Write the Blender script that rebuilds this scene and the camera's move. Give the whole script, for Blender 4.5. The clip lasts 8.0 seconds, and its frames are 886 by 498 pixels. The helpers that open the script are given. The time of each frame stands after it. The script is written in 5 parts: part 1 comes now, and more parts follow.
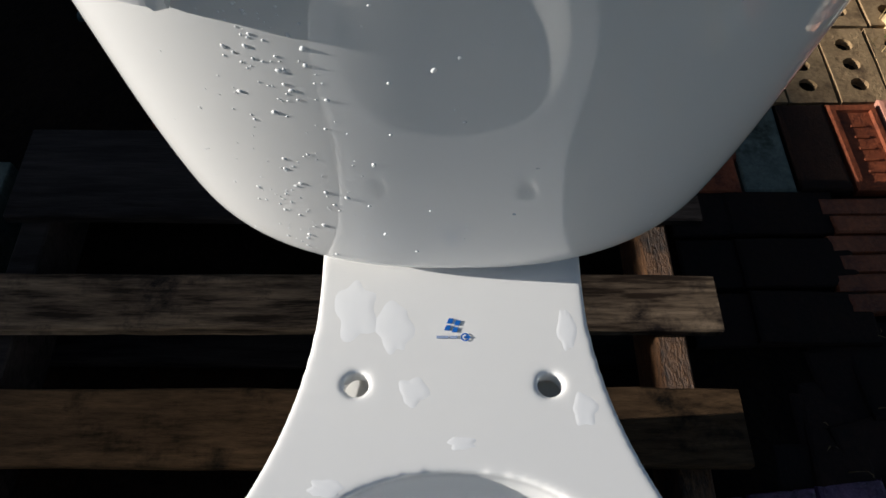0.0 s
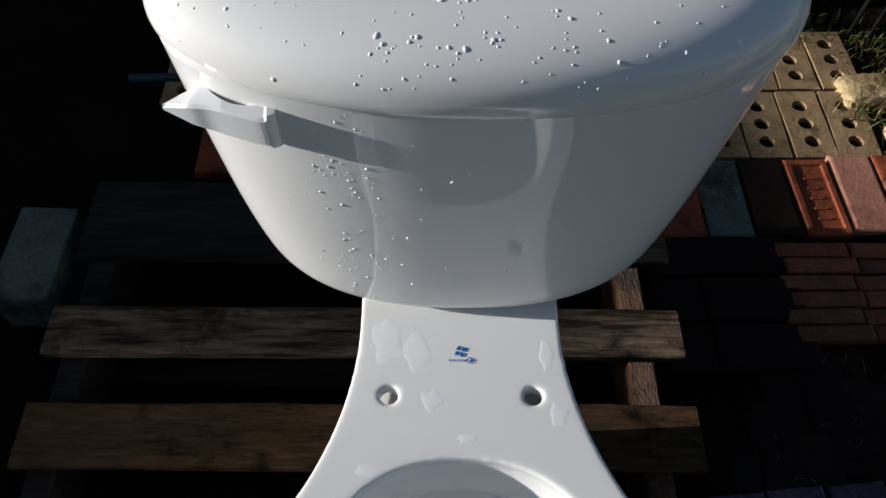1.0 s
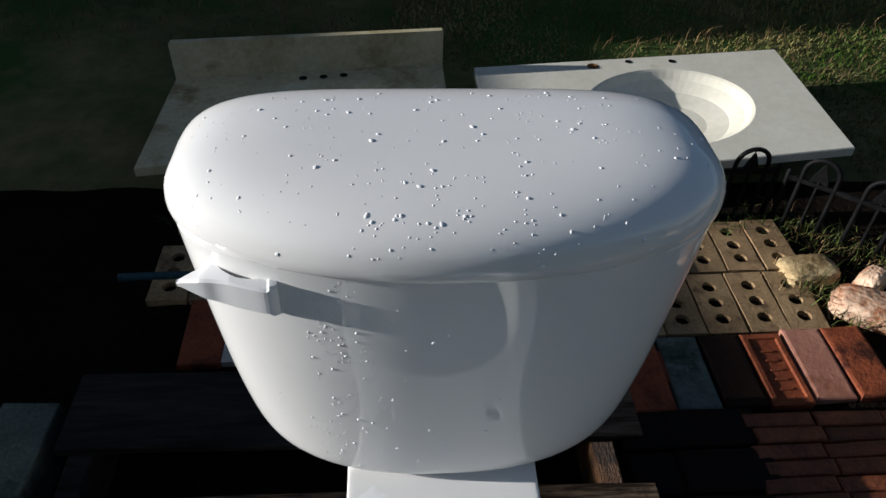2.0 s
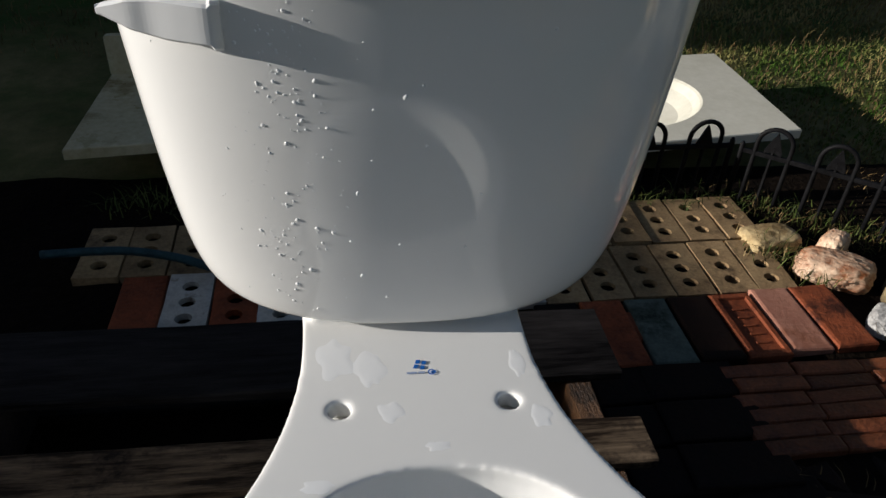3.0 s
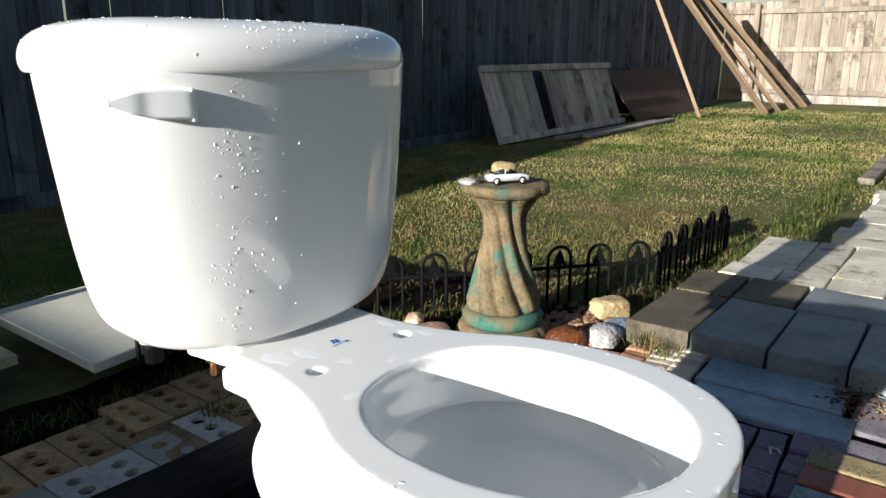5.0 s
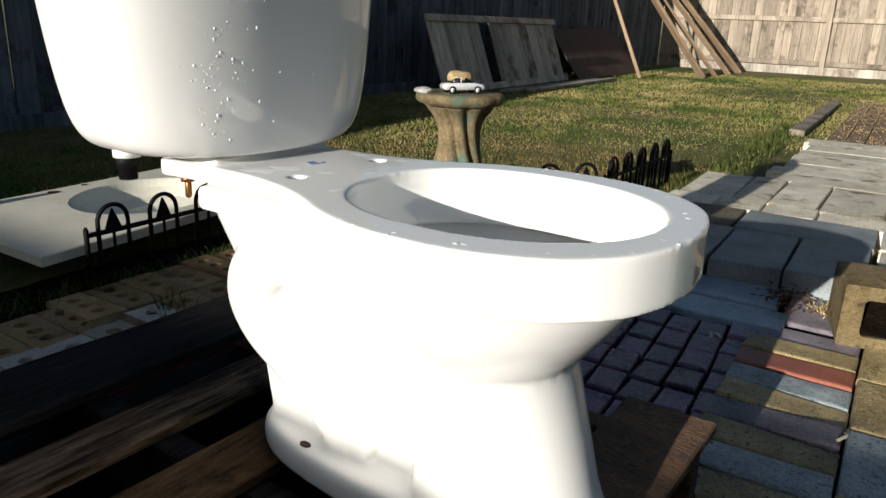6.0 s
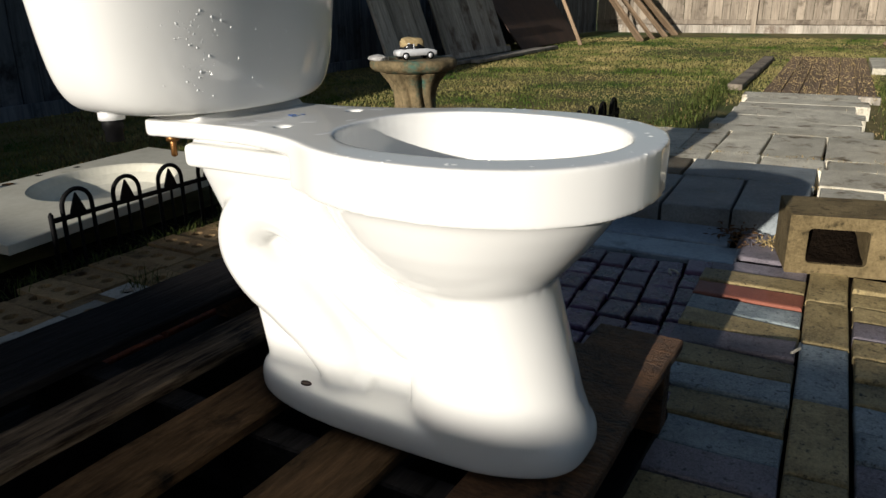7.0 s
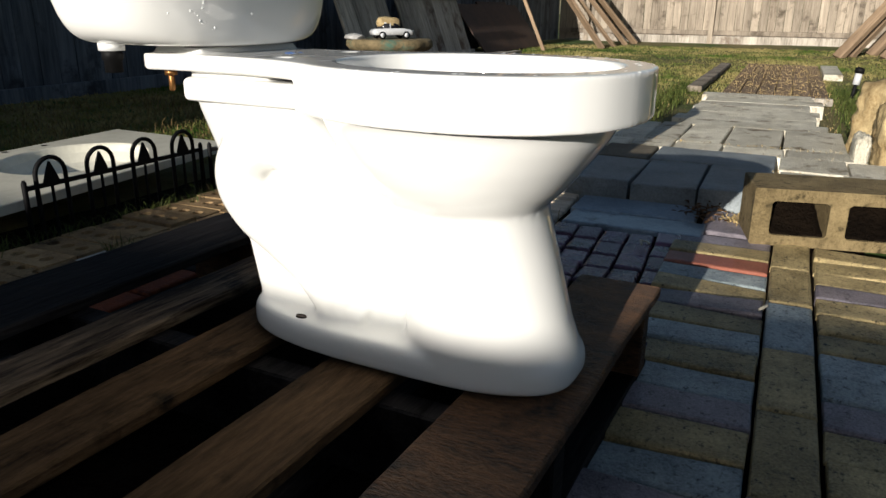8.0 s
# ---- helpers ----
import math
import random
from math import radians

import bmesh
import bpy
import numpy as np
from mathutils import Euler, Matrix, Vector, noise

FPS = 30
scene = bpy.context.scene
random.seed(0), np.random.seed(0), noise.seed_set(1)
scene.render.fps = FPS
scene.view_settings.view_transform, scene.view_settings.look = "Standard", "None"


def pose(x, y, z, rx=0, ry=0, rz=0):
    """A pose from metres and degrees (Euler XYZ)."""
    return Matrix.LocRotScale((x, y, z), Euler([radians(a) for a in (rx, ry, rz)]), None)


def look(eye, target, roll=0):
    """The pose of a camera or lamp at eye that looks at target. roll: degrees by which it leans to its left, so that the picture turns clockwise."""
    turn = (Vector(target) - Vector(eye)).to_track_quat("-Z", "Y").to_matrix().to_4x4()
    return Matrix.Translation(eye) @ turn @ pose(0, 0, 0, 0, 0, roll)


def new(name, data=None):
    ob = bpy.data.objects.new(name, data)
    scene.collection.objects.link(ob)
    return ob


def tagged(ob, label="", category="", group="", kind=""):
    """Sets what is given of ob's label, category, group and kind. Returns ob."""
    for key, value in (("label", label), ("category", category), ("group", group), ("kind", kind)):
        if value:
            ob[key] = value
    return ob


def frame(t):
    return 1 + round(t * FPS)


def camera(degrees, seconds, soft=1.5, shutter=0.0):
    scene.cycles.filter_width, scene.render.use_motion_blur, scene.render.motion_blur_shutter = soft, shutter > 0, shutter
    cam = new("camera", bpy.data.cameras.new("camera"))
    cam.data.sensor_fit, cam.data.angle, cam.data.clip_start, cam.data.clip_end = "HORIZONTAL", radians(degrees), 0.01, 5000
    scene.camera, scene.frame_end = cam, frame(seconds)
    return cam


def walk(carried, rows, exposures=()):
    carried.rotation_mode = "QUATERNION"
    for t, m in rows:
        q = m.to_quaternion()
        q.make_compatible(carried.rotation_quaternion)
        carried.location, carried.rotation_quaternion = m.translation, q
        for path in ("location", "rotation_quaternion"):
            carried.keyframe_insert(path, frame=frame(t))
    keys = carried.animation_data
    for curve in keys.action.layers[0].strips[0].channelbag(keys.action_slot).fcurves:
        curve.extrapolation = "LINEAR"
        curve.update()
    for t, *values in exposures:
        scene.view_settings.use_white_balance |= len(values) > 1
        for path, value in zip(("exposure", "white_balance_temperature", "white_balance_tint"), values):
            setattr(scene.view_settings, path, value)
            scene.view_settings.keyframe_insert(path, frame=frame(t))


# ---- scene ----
cam = camera(62.1, 8.0)
PATH = [
    (0, (0.008, -0.19, 1.034), (-0.059, 0.833, -0.683), 1.7),
    (0.5, (0.017, -0.232, 1.137), (-0.047, 0.802, -0.574), 3.1),
    (1, (0.0, -0.272, 1.208), (-0.069, 0.81, -0.472), 2.1),
    (1.5, (-0.003, -0.307, 1.257), (-0.019, 0.981, -0.273), 3.1),
    (1.7, (-0.003, -0.319, 1.274), (-0.043, 1.071, -0.163), 2.2),
    (2.8, (-0.005, -0.403, 1.016), (0.068, 1.201, -0.176), 2.9),
    (3, (-0.016, -0.426, 0.98), (0.092, 1.205, -0.173), 3.6),
    (3.5, (-0.062, -0.54, 0.957), (0.246, 1.13, -0.099), 3.1),
    (4, (-0.186, -0.608, 0.986), (0.609, 1.051, 0.202), 2.5),
    (4.2, (-0.27, -0.637, 0.974), (0.832, 0.896, 0.313), 4.4),
    (5.3, (-0.548, -0.639, 0.805), (0.867, 0.688, 0.316), 0.6),
    (5.5, (-0.562, -0.645, 0.768), (0.889, 0.644, 0.286), 1.4),
    (6, (-0.59, -0.657, 0.692), (0.88, 0.562, 0.096), 2.2),
    (6.5, (-0.629, -0.664, 0.677), (0.865, 0.49, 0.019), 0.6),
    (7, (-0.668, -0.673, 0.658), (0.866, 0.436, 0.012), -0.7),
    (7.5, (-0.71, -0.684, 0.616), (0.885, 0.37, 0.028), -0.9),
    (8, (-0.742, -0.671, 0.575), (0.858, 0.354, -0.049), 0.6),
]
EXPOSURES = [(0.0, 0.55, 6100, 12), (0.5, 0.2, 6150, 12), (1.0, 0.28, 5900, 12), (1.7, 0.36, 5800, 12), (2.8, 0.15, 6150, 12), (3.4, 0.28, 6050, 12), (4.2, 0.40, 5800, 11), (5.3, 1.02, 6100, 10), (5.6, 1.0, 6150, 10), (6.0, 0.47, 6300, 10), (6.5, 0.0, 6350, 10), (7.0, 0.07, 6350, 10), (8.0, 0.36, 6300, 10)]
walk(cam, [(t, look(eye, target, roll)) for t, eye, target, roll in PATH], EXPOSURES)

# ---- light ----
SUN_AZ, SUN_EL = 4.5, 13.6
world = bpy.data.worlds.new("sky")
scene.world = world
world.use_nodes = True
wn = world.node_tree
sky = wn.nodes.new("ShaderNodeTexSky")
sky.sky_type, sky.sun_disc = "NISHITA", False
sky.sun_elevation, sky.sun_rotation = radians(SUN_EL), radians(270 - SUN_AZ)
wn.links.new(sky.outputs[0], wn.nodes["Background"].inputs[0])
wn.nodes["Background"].inputs[1].default_value = 0.050
sun_data = bpy.data.lights.new("sun", "SUN")
sun_data.energy, sun_data.angle, sun_data.color = 5.6, radians(0.45), (1.0, 0.92, 0.80)
sun = new("sun", sun_data)
ca, sa = math.cos(radians(SUN_AZ)), math.sin(radians(SUN_AZ))
sun.matrix_world = look((-20 * ca, -20 * sa, 20 * math.tan(radians(SUN_EL))), (0, 0, 0))


# ---- materials ----
def surface(name, dark, light, scale=8.0, rough=0.7, bump=0.2, grain=90.0, vary=0.25, metal=0.0, stretch=(1, 1, 1),
            coat=0.0, spot=None, spot_scale=3.0, spot_at=0.6, island=False, depth=0.01, lo=0.36, hi=0.68, spec=0.22):
    """Two scales of noise between two colours, fine relief, and a shift from piece to piece."""
    m = bpy.data.materials.new(name)
    m.use_nodes = True
    nt = m.node_tree
    b = nt.nodes["Principled BSDF"]

    def node(kind, **vals):
        n = nt.nodes.new(kind)
        for k, v in vals.items():
            n.inputs[k].default_value = v
        return n

    co = node("ShaderNodeTexCoord")
    if island:
        geo = node("ShaderNodeNewGeometry")
        rnd = geo.outputs["Random Per Island"]
    else:
        rnd = node("ShaderNodeObjectInfo").outputs["Random"]
    off = node("ShaderNodeVectorMath")
    off.operation = "MULTIPLY_ADD"
    comb = node("ShaderNodeCombineXYZ")
    for i in range(3):
        nt.links.new(rnd, comb.inputs[i])
    off.inputs[1].default_value = (31.0, 17.0, 23.0)
    if not island:
        nt.links.new(comb.outputs[0], off.inputs[0])
    else:
        off.inputs[0].default_value = (0, 0, 0)
    nt.links.new(co.outputs["Object"], off.inputs[2])
    st = node("ShaderNodeVectorMath")
    st.operation = "MULTIPLY"
    st.inputs[1].default_value = stretch
    nt.links.new(off.outputs[0], st.inputs[0])
    n1 = node("ShaderNodeTexNoise", Scale=scale, Detail=5.0, Roughness=0.65)
    n2 = node("ShaderNodeTexNoise", Scale=grain, Detail=4.0, Roughness=0.7)
    for n in (n1, n2):
        nt.links.new(st.outputs[0], n.inputs["Vector"])
    mix = node("ShaderNodeMath")
    mix.operation = "MULTIPLY_ADD"
    mix.inputs[1].default_value = 0.45
    nt.links.new(n2.outputs[0], mix.inputs[0])
    half = node("ShaderNodeMath")
    half.operation = "MULTIPLY"
    half.inputs[1].default_value = 0.6
    nt.links.new(n1.outputs[0], half.inputs[0])
    nt.links.new(half.outputs[0], mix.inputs[2])
    ramp = node("ShaderNodeValToRGB")
    ramp.color_ramp.elements[0].position, ramp.color_ramp.elements[1].position = lo, hi
    ramp.color_ramp.elements[0].color, ramp.color_ramp.elements[1].color = (*dark, 1), (*light, 1)
    nt.links.new(mix.outputs[0], ramp.inputs[0])
    col = ramp.outputs[0]
    if spot:
        n3 = node("ShaderNodeTexNoise", Scale=spot_scale, Detail=6.0, Roughness=0.7)
        nt.links.new(off.outputs[0], n3.inputs["Vector"])
        r3 = node("ShaderNodeValToRGB")
        r3.color_ramp.elements[0].position, r3.color_ramp.elements[1].position = spot_at - 0.06, spot_at + 0.06
        nt.links.new(n3.outputs[0], r3.inputs[0])
        mx = node("ShaderNodeMix")
        mx.data_type = "RGBA"
        nt.links.new(r3.outputs[0], mx.inputs["Factor"])
        nt.links.new(col, mx.inputs[6])
        mx.inputs[7].default_value = (*spot, 1)
        col = mx.outputs[2]
    if vary:
        hsv = node("ShaderNodeHueSaturation")
        mr = node("ShaderNodeMapRange")
        mr.inputs[3].default_value, mr.inputs[4].default_value = 1 - vary, 1 + vary
        nt.links.new(rnd, mr.inputs[0])
        nt.links.new(mr.outputs[0], hsv.inputs["Value"])
        nt.links.new(col, hsv.inputs["Color"])
        col = hsv.outputs[0]
    nt.links.new(col, b.inputs["Base Color"])
    rr = node("ShaderNodeMapRange")
    rr.inputs[3].default_value, rr.inputs[4].default_value = max(rough - 0.15, 0.03), min(rough + 0.12, 1)
    nt.links.new(n1.outputs[0], rr.inputs[0])
    nt.links.new(rr.outputs[0], b.inputs["Roughness"])
    b.inputs["Metallic"].default_value = metal
    b.inputs["Specular IOR Level"].default_value = spec
    b.inputs["Coat Weight"].default_value = coat
    b.inputs["Coat Roughness"].default_value = 0.08
    if bump:
        bp = node("ShaderNodeBump", Strength=bump, Distance=depth)
        nt.links.new(mix.outputs[0], bp.inputs["Height"])
        nt.links.new(bp.outputs[0], b.inputs["Normal"])
    return m


def ceramic_glaze(name, colour, rough, wave):
    m = bpy.data.materials.new(name)
    m.use_nodes = True
    nt = m.node_tree
    b = nt.nodes["Principled BSDF"]
    co = nt.nodes.new("ShaderNodeTexCoord")
    n = nt.nodes.new("ShaderNodeTexNoise")
    n.inputs["Scale"].default_value, n.inputs["Detail"].default_value = 9.0, 2.0
    nt.links.new(co.outputs["Object"], n.inputs["Vector"])
    bp = nt.nodes.new("ShaderNodeBump")
    bp.inputs["Strength"].default_value, bp.inputs["Distance"].default_value = wave, 0.004
    nt.links.new(n.outputs[0], bp.inputs["Height"])
    nt.links.new(bp.outputs[0], b.inputs["Normal"])
    ramp = nt.nodes.new("ShaderNodeValToRGB")
    ramp.color_ramp.elements[0].color = (*[c * 0.96 for c in colour], 1)
    ramp.color_ramp.elements[1].color = (*colour, 1)
    nt.links.new(n.outputs[0], ramp.inputs[0])
    nt.links.new(ramp.outputs[0], b.inputs["Base Color"])
    b.inputs["Roughness"].default_value = rough
    b.inputs["IOR"].default_value = 1.58
    return m


CERAMIC = ceramic_glaze("white_glazed_china", (0.80, 0.80, 0.78), 0.045, 0.06)
LEVER = ceramic_glaze("white_plastic", (0.74, 0.75, 0.75), 0.28, 0.05)
WATER = bpy.data.materials.new("water")
WATER.use_nodes = True
wb = WATER.node_tree.nodes["Principled BSDF"]
wb.inputs["Base Color"].default_value = (0.83, 0.84, 0.84, 1)
wb.inputs["IOR"].default_value, wb.inputs["Roughness"].default_value = 1.36, 0.02
BLUE_INK = surface("blue_ink", (0.008, 0.10, 0.42), (0.02, 0.15, 0.52), 60, 0.3, 0, vary=0)
PRINT = surface("grey_blue_print", (0.25, 0.33, 0.5), (0.35, 0.42, 0.58), 60, 0.3, 0, vary=0)
BRASS = surface("rusty_brass", (0.16, 0.07, 0.025), (0.4, 0.2, 0.07), 60, 0.4, 0.2, vary=0, metal=0.8)
RUBBER = surface("black_rubber", (0.004, 0.004, 0.004), (0.009, 0.009, 0.010), 50, 0.6, 0.1, vary=0, spec=0.1)
PALLET = surface("weathered_pallet_wood", (0.006, 0.004, 0.0025), (0.125, 0.075, 0.038), 5, 0.8, 0.8, 110, 0.2, stretch=(0.16, 1, 1), spec=0.06,
                 spot=(0.005, 0.004, 0.003), spot_scale=7, spot_at=0.60, lo=0.38, hi=0.72)
PALLET_GREY = surface("grey_pallet_wood", (0.016, 0.010, 0.006), (0.30, 0.22, 0.145), 9, 0.75, 0.8, 80, 0.12, stretch=(0.10, 1, 1), spec=0.12,
                      spot=(0.010, 0.007, 0.006), spot_scale=8, spot_at=0.58, lo=0.42, hi=0.70)
# wet wood, its colour blackened further for the shade below the deck
PALLET_WET_SHADED = surface("wet_shaded_pallet_wood", (0.002, 0.0015, 0.0014), (0.030, 0.027, 0.027), 9, 0.7, 0.8, 80, 0.1, stretch=(0.10, 1, 1), spec=0.10, lo=0.42, hi=0.72)
PALLET_FRONT = surface("wet_brown_sawn_wood", (0.010, 0.0045, 0.0025), (0.25, 0.12, 0.05), 16, 0.6, 1.0, 260, 0.05, stretch=(1.0, 0.30, 1), spec=0.3, lo=0.40, hi=0.70, depth=0.04,
                       spot=(0.006, 0.004, 0.003), spot_scale=7, spot_at=0.60)
# soil with the shade of gaps and hollows put into its near-black colour
SOIL = surface("soil_with_shade", (0.0015, 0.001, 0.001), (0.012, 0.008, 0.005), 5, 0.95, 0.8, 60, 0, depth=0.03, spec=0.05)
LAWN = surface("lawn_soil", (0.045, 0.060, 0.014), (0.21, 0.17, 0.075), 1.1, 0.95, 0.8, 9, 0, spot=(0.045, 0.085, 0.016), spot_scale=0.8, spot_at=0.54, depth=0.03)
GRASS = surface("grass_blades", (0.042, 0.085, 0.012), (0.33, 0.265, 0.115), 0.75, 0.75, 0, 2.6, 0.12, island=True, lo=0.43, hi=0.64, spec=0.05)
GRASS_DRY = surface("dry_grass_and_weeds", (0.022, 0.022, 0.008), (0.24, 0.155, 0.065), 3, 0.7, 0, 9, 0.4, island=True)
GRASS_GREEN = surface("fresh_green_blades", (0.020, 0.042, 0.008), (0.11, 0.125, 0.035), 3, 0.6, 0, 9, 0.4, island=True, spec=0.1)
STRAW = surface("straw", (0.2, 0.14, 0.06), (0.48, 0.36, 0.17), 3, 0.7, 0, 9, 0.3, island=True)
FENCE_WOOD = surface("weathered_grey_fence", (0.13, 0.105, 0.08), (0.40, 0.34, 0.27), 5, 0.85, 0.6, 45, 0.22, stretch=(1, 1, 0.07), spot=(0.10, 0.08, 0.06), spot_scale=2.6, spot_at=0.60)
# fence wood again, with blue-dark shade mixed into its colour
FENCE_SHADED = surface("weathered_fence_shaded", (0.020, 0.026, 0.036), (0.145, 0.165, 0.195), 5, 0.85, 0.6, 45, 0.3, stretch=(1, 1, 0.07), spot=(0.024, 0.026, 0.032), spot_scale=2.2, spot_at=0.60)
PANEL_WOOD = surface("pale_old_panel_wood", (0.12, 0.105, 0.085), (0.55, 0.50, 0.43), 4, 0.8, 0.4, 40, 0.2, stretch=(1, 1, 0.1), spot=(0.13, 0.09, 0.065), spot_scale=2.0, spot_at=0.60)
RUST_SHEET = surface("dark_rusty_sheet", (0.03, 0.02, 0.016), (0.09, 0.058, 0.045), 3, 0.7, 0.2, 40, 0.15)
LUMBER = surface("raw_lumber", (0.10, 0.065, 0.04), (0.30, 0.215, 0.14), 5, 0.8, 0.3, 50, 0.3, stretch=(1, 1, 0.1))
IRON = surface("black_painted_iron", (0.003, 0.003, 0.0035), (0.009, 0.009, 0.010), 30, 0.6, 0.2, 120, 0.1, spec=0.1)
BONE = surface("bone_cultured_marble", (0.36, 0.30, 0.16), (0.62, 0.56, 0.38), 4, 0.3, 0.08, 50, 0, spot=(0.25, 0.19, 0.09), spot_scale=5, spot_at=0.60)
IVORY = surface("ivory_cultured_marble", (0.58, 0.56, 0.46), (0.72, 0.70, 0.60), 3, 0.22, 0.04, 40, 0, spot=(0.34, 0.31, 0.24), spot_scale=2.6, spot_at=0.70)
BATH = surface("mossy_cast_concrete", (0.060, 0.050, 0.026), (0.25, 0.19, 0.105), 14, 0.85, 0.8, 90, 0, spot=(0.055, 0.135, 0.105), spot_scale=10, spot_at=0.58)
BATH_GREEN = surface("faded_green_paint", (0.025, 0.085, 0.065), (0.065, 0.185, 0.135), 12, 0.8, 0.5, 80, 0, spot=(0.17, 0.13, 0.07), spot_scale=11, spot_at=0.54)
TAN_BRICK = surface("tan_cored_brick", (0.16, 0.10, 0.05), (0.42, 0.29, 0.15), 10, 0.85, 0.6, 120, 0.3, spot=(0.08, 0.05, 0.028), spot_scale=7, spot_at=0.62)
RED_BRICK = surface("red_clay_brick", (0.11, 0.024, 0.009), (0.33, 0.088, 0.034), 12, 0.7, 0.7, 120, 0.3, spot=(0.05, 0.014, 0.008), spot_scale=9, spot_at=0.60)
PINK_BRICK = surface("worn_pink_brick", (0.30, 0.12, 0.08), (0.46, 0.23, 0.16), 12, 0.75, 0.4, 120, 0.1, spot=(0.24, 0.09, 0.05), spot_scale=9, spot_at=0.6)
WHITE_BRICK = surface("paint_flecked_white_brick", (0.34, 0.32, 0.28), (0.60, 0.58, 0.53), 16, 0.8, 0.5, 120, 0.2, spot=(0.2, 0.16, 0.12), spot_scale=16, spot_at=0.64)
# dark brown brick, deepened to near black to stand for shade
DARK_BRICK = surface("dark_shaded_brick", (0.004, 0.002, 0.0015), (0.018, 0.008, 0.005), 12, 0.75, 0.5, 120, 0.3, spec=0.15)
GREY_CEMENT = surface("grey_cement", (0.20, 0.19, 0.165), (0.36, 0.345, 0.30), 9, 0.85, 0.5, 150, 0.12, spot=(0.15, 0.135, 0.11), spot_scale=6, spot_at=0.62)
MOSSY = surface("mossy_grey_concrete", (0.035, 0.05, 0.042), (0.13, 0.16, 0.14), 9, 0.85, 0.5, 150, 0, spot=(0.02, 0.03, 0.022), spot_scale=8, spot_at=0.6)
MOSAIC_RED = surface("red_scored_tile", (0.055, 0.014, 0.006), (0.24, 0.075, 0.030), 14, 0.5, 0.6, 120, 0.3, spec=0.3)
MOSAIC_PALE = surface("pale_scored_tile", (0.40, 0.33, 0.25), (0.58, 0.50, 0.40), 14, 0.7, 0.4, 120, 0.25)
MOSAIC_PEACH = surface("peach_scored_tile", (0.34, 0.15, 0.085), (0.48, 0.26, 0.16), 14, 0.7, 0.4, 120, 0.2)
PURPLE = surface("wet_purple_brick", (0.026, 0.012, 0.034), (0.155, 0.078, 0.145), 13, 0.3, 1.0, 100, 0.35, coat=0.3, spot=(0.012, 0.009, 0.016), spot_scale=14, spot_at=0.60)
# wet slate; reflected blue sky is mixed into the base colour
SLATE_SKY = surface("wet_slate_sky_tint", (0.13, 0.18, 0.23), (0.34, 0.42, 0.50), 6, 0.35, 0.5, 90, 0.12, coat=0.3, spot=(0.06, 0.08, 0.10), spot_scale=7, spot_at=0.63)
PAVER_OLIVE = surface("olive_concrete_paver", (0.13, 0.098, 0.042), (0.588, 0.462, 0.238), 10, 0.6, 1.0, 190, 0.25, coat=0.12, spot=(0.03, 0.027, 0.018), spot_scale=85, spot_at=0.61)
PAVER_BLUE = surface("slate_blue_concrete_paver", (0.10, 0.13, 0.15), (0.490, 0.560, 0.574), 10, 0.55, 1.0, 190, 0.25, coat=0.18, spot=(0.03, 0.036, 0.04), spot_scale=85, spot_at=0.62)
PAVER_VIOLET = surface("violet_concrete_paver", (0.080, 0.074, 0.090), (0.31, 0.275, 0.31), 10, 0.55, 1.0, 190, 0.2, coat=0.18, spot=(0.03, 0.026, 0.033), spot_scale=85, spot_at=0.62)
PAVER_RED = surface("red_concrete_paver", (0.18, 0.06, 0.04), (0.36, 0.13, 0.085), 10, 0.6, 0.5, 170, 0.2, coat=0.15)
FLAG = surface("pale_patio_stone", (0.38, 0.345, 0.265), (0.78, 0.74, 0.62), 6, 0.75, 0.7, 130, 0.2, spot=(0.17, 0.13, 0.08), spot_scale=7, spot_at=0.61)
FLAG_BLUE = surface("damp_blue_grey_patio_stone", (0.10, 0.115, 0.125), (0.27, 0.30, 0.315), 6, 0.6, 0.7, 130, 0.15, spot=(0.20, 0.185, 0.14), spot_scale=4, spot_at=0.66)
FLAG_BROWN = surface("damp_brown_patio_stone", (0.055, 0.045, 0.030), (0.17, 0.145, 0.105), 6, 0.7, 0.7, 130, 0.12, spot=(0.04, 0.035, 0.022), spot_scale=5, spot_at=0.60)
DECK_WOOD = surface("brown_boardwalk_wood", (0.11, 0.072, 0.045), (0.33, 0.235, 0.16), 5, 0.8, 0.4, 60, 0.2, stretch=(0.12, 1, 1))
CINDER = surface("tan_cinder_concrete", (0.085, 0.062, 0.028), (0.27, 0.205, 0.105), 12, 0.9, 1.0, 160, 0, spot=(0.05, 0.038, 0.018), spot_scale=40, spot_at=0.60)
QUARTZ = surface("pink_quartz_rock", (0.28, 0.095, 0.035), (0.74, 0.56, 0.40), 14, 0.5, 0.8, 60, 0.15, lo=0.40, hi=0.64)
WHITE_ROCK = surface("white_pitted_rock", (0.14, 0.14, 0.14), (0.60, 0.59, 0.57), 22, 0.7, 0.8, 90, 0.05)
TAN_ROCK = surface("tan_sandstone", (0.20, 0.13, 0.055), (0.56, 0.44, 0.24), 7, 0.85, 0.6, 80, 0.15, spot=(0.20, 0.135, 0.06), spot_scale=6, spot_at=0.60)
BROWN_ROCK = surface("rust_brown_rock", (0.05, 0.016, 0.007), (0.17, 0.055, 0.02), 10, 0.6, 0.7, 80, 0.1)
PEBBLE = surface("brown_pebbles", (0.10, 0.055, 0.03), (0.36, 0.21, 0.13), 20, 0.7, 0.4, 90, 0.4, island=True)
SILVER = surface("silver_car_paint", (0.55, 0.56, 0.58), (0.68, 0.69, 0.71), 40, 0.25, 0.03, vary=0, metal=0.15, coat=0.5)
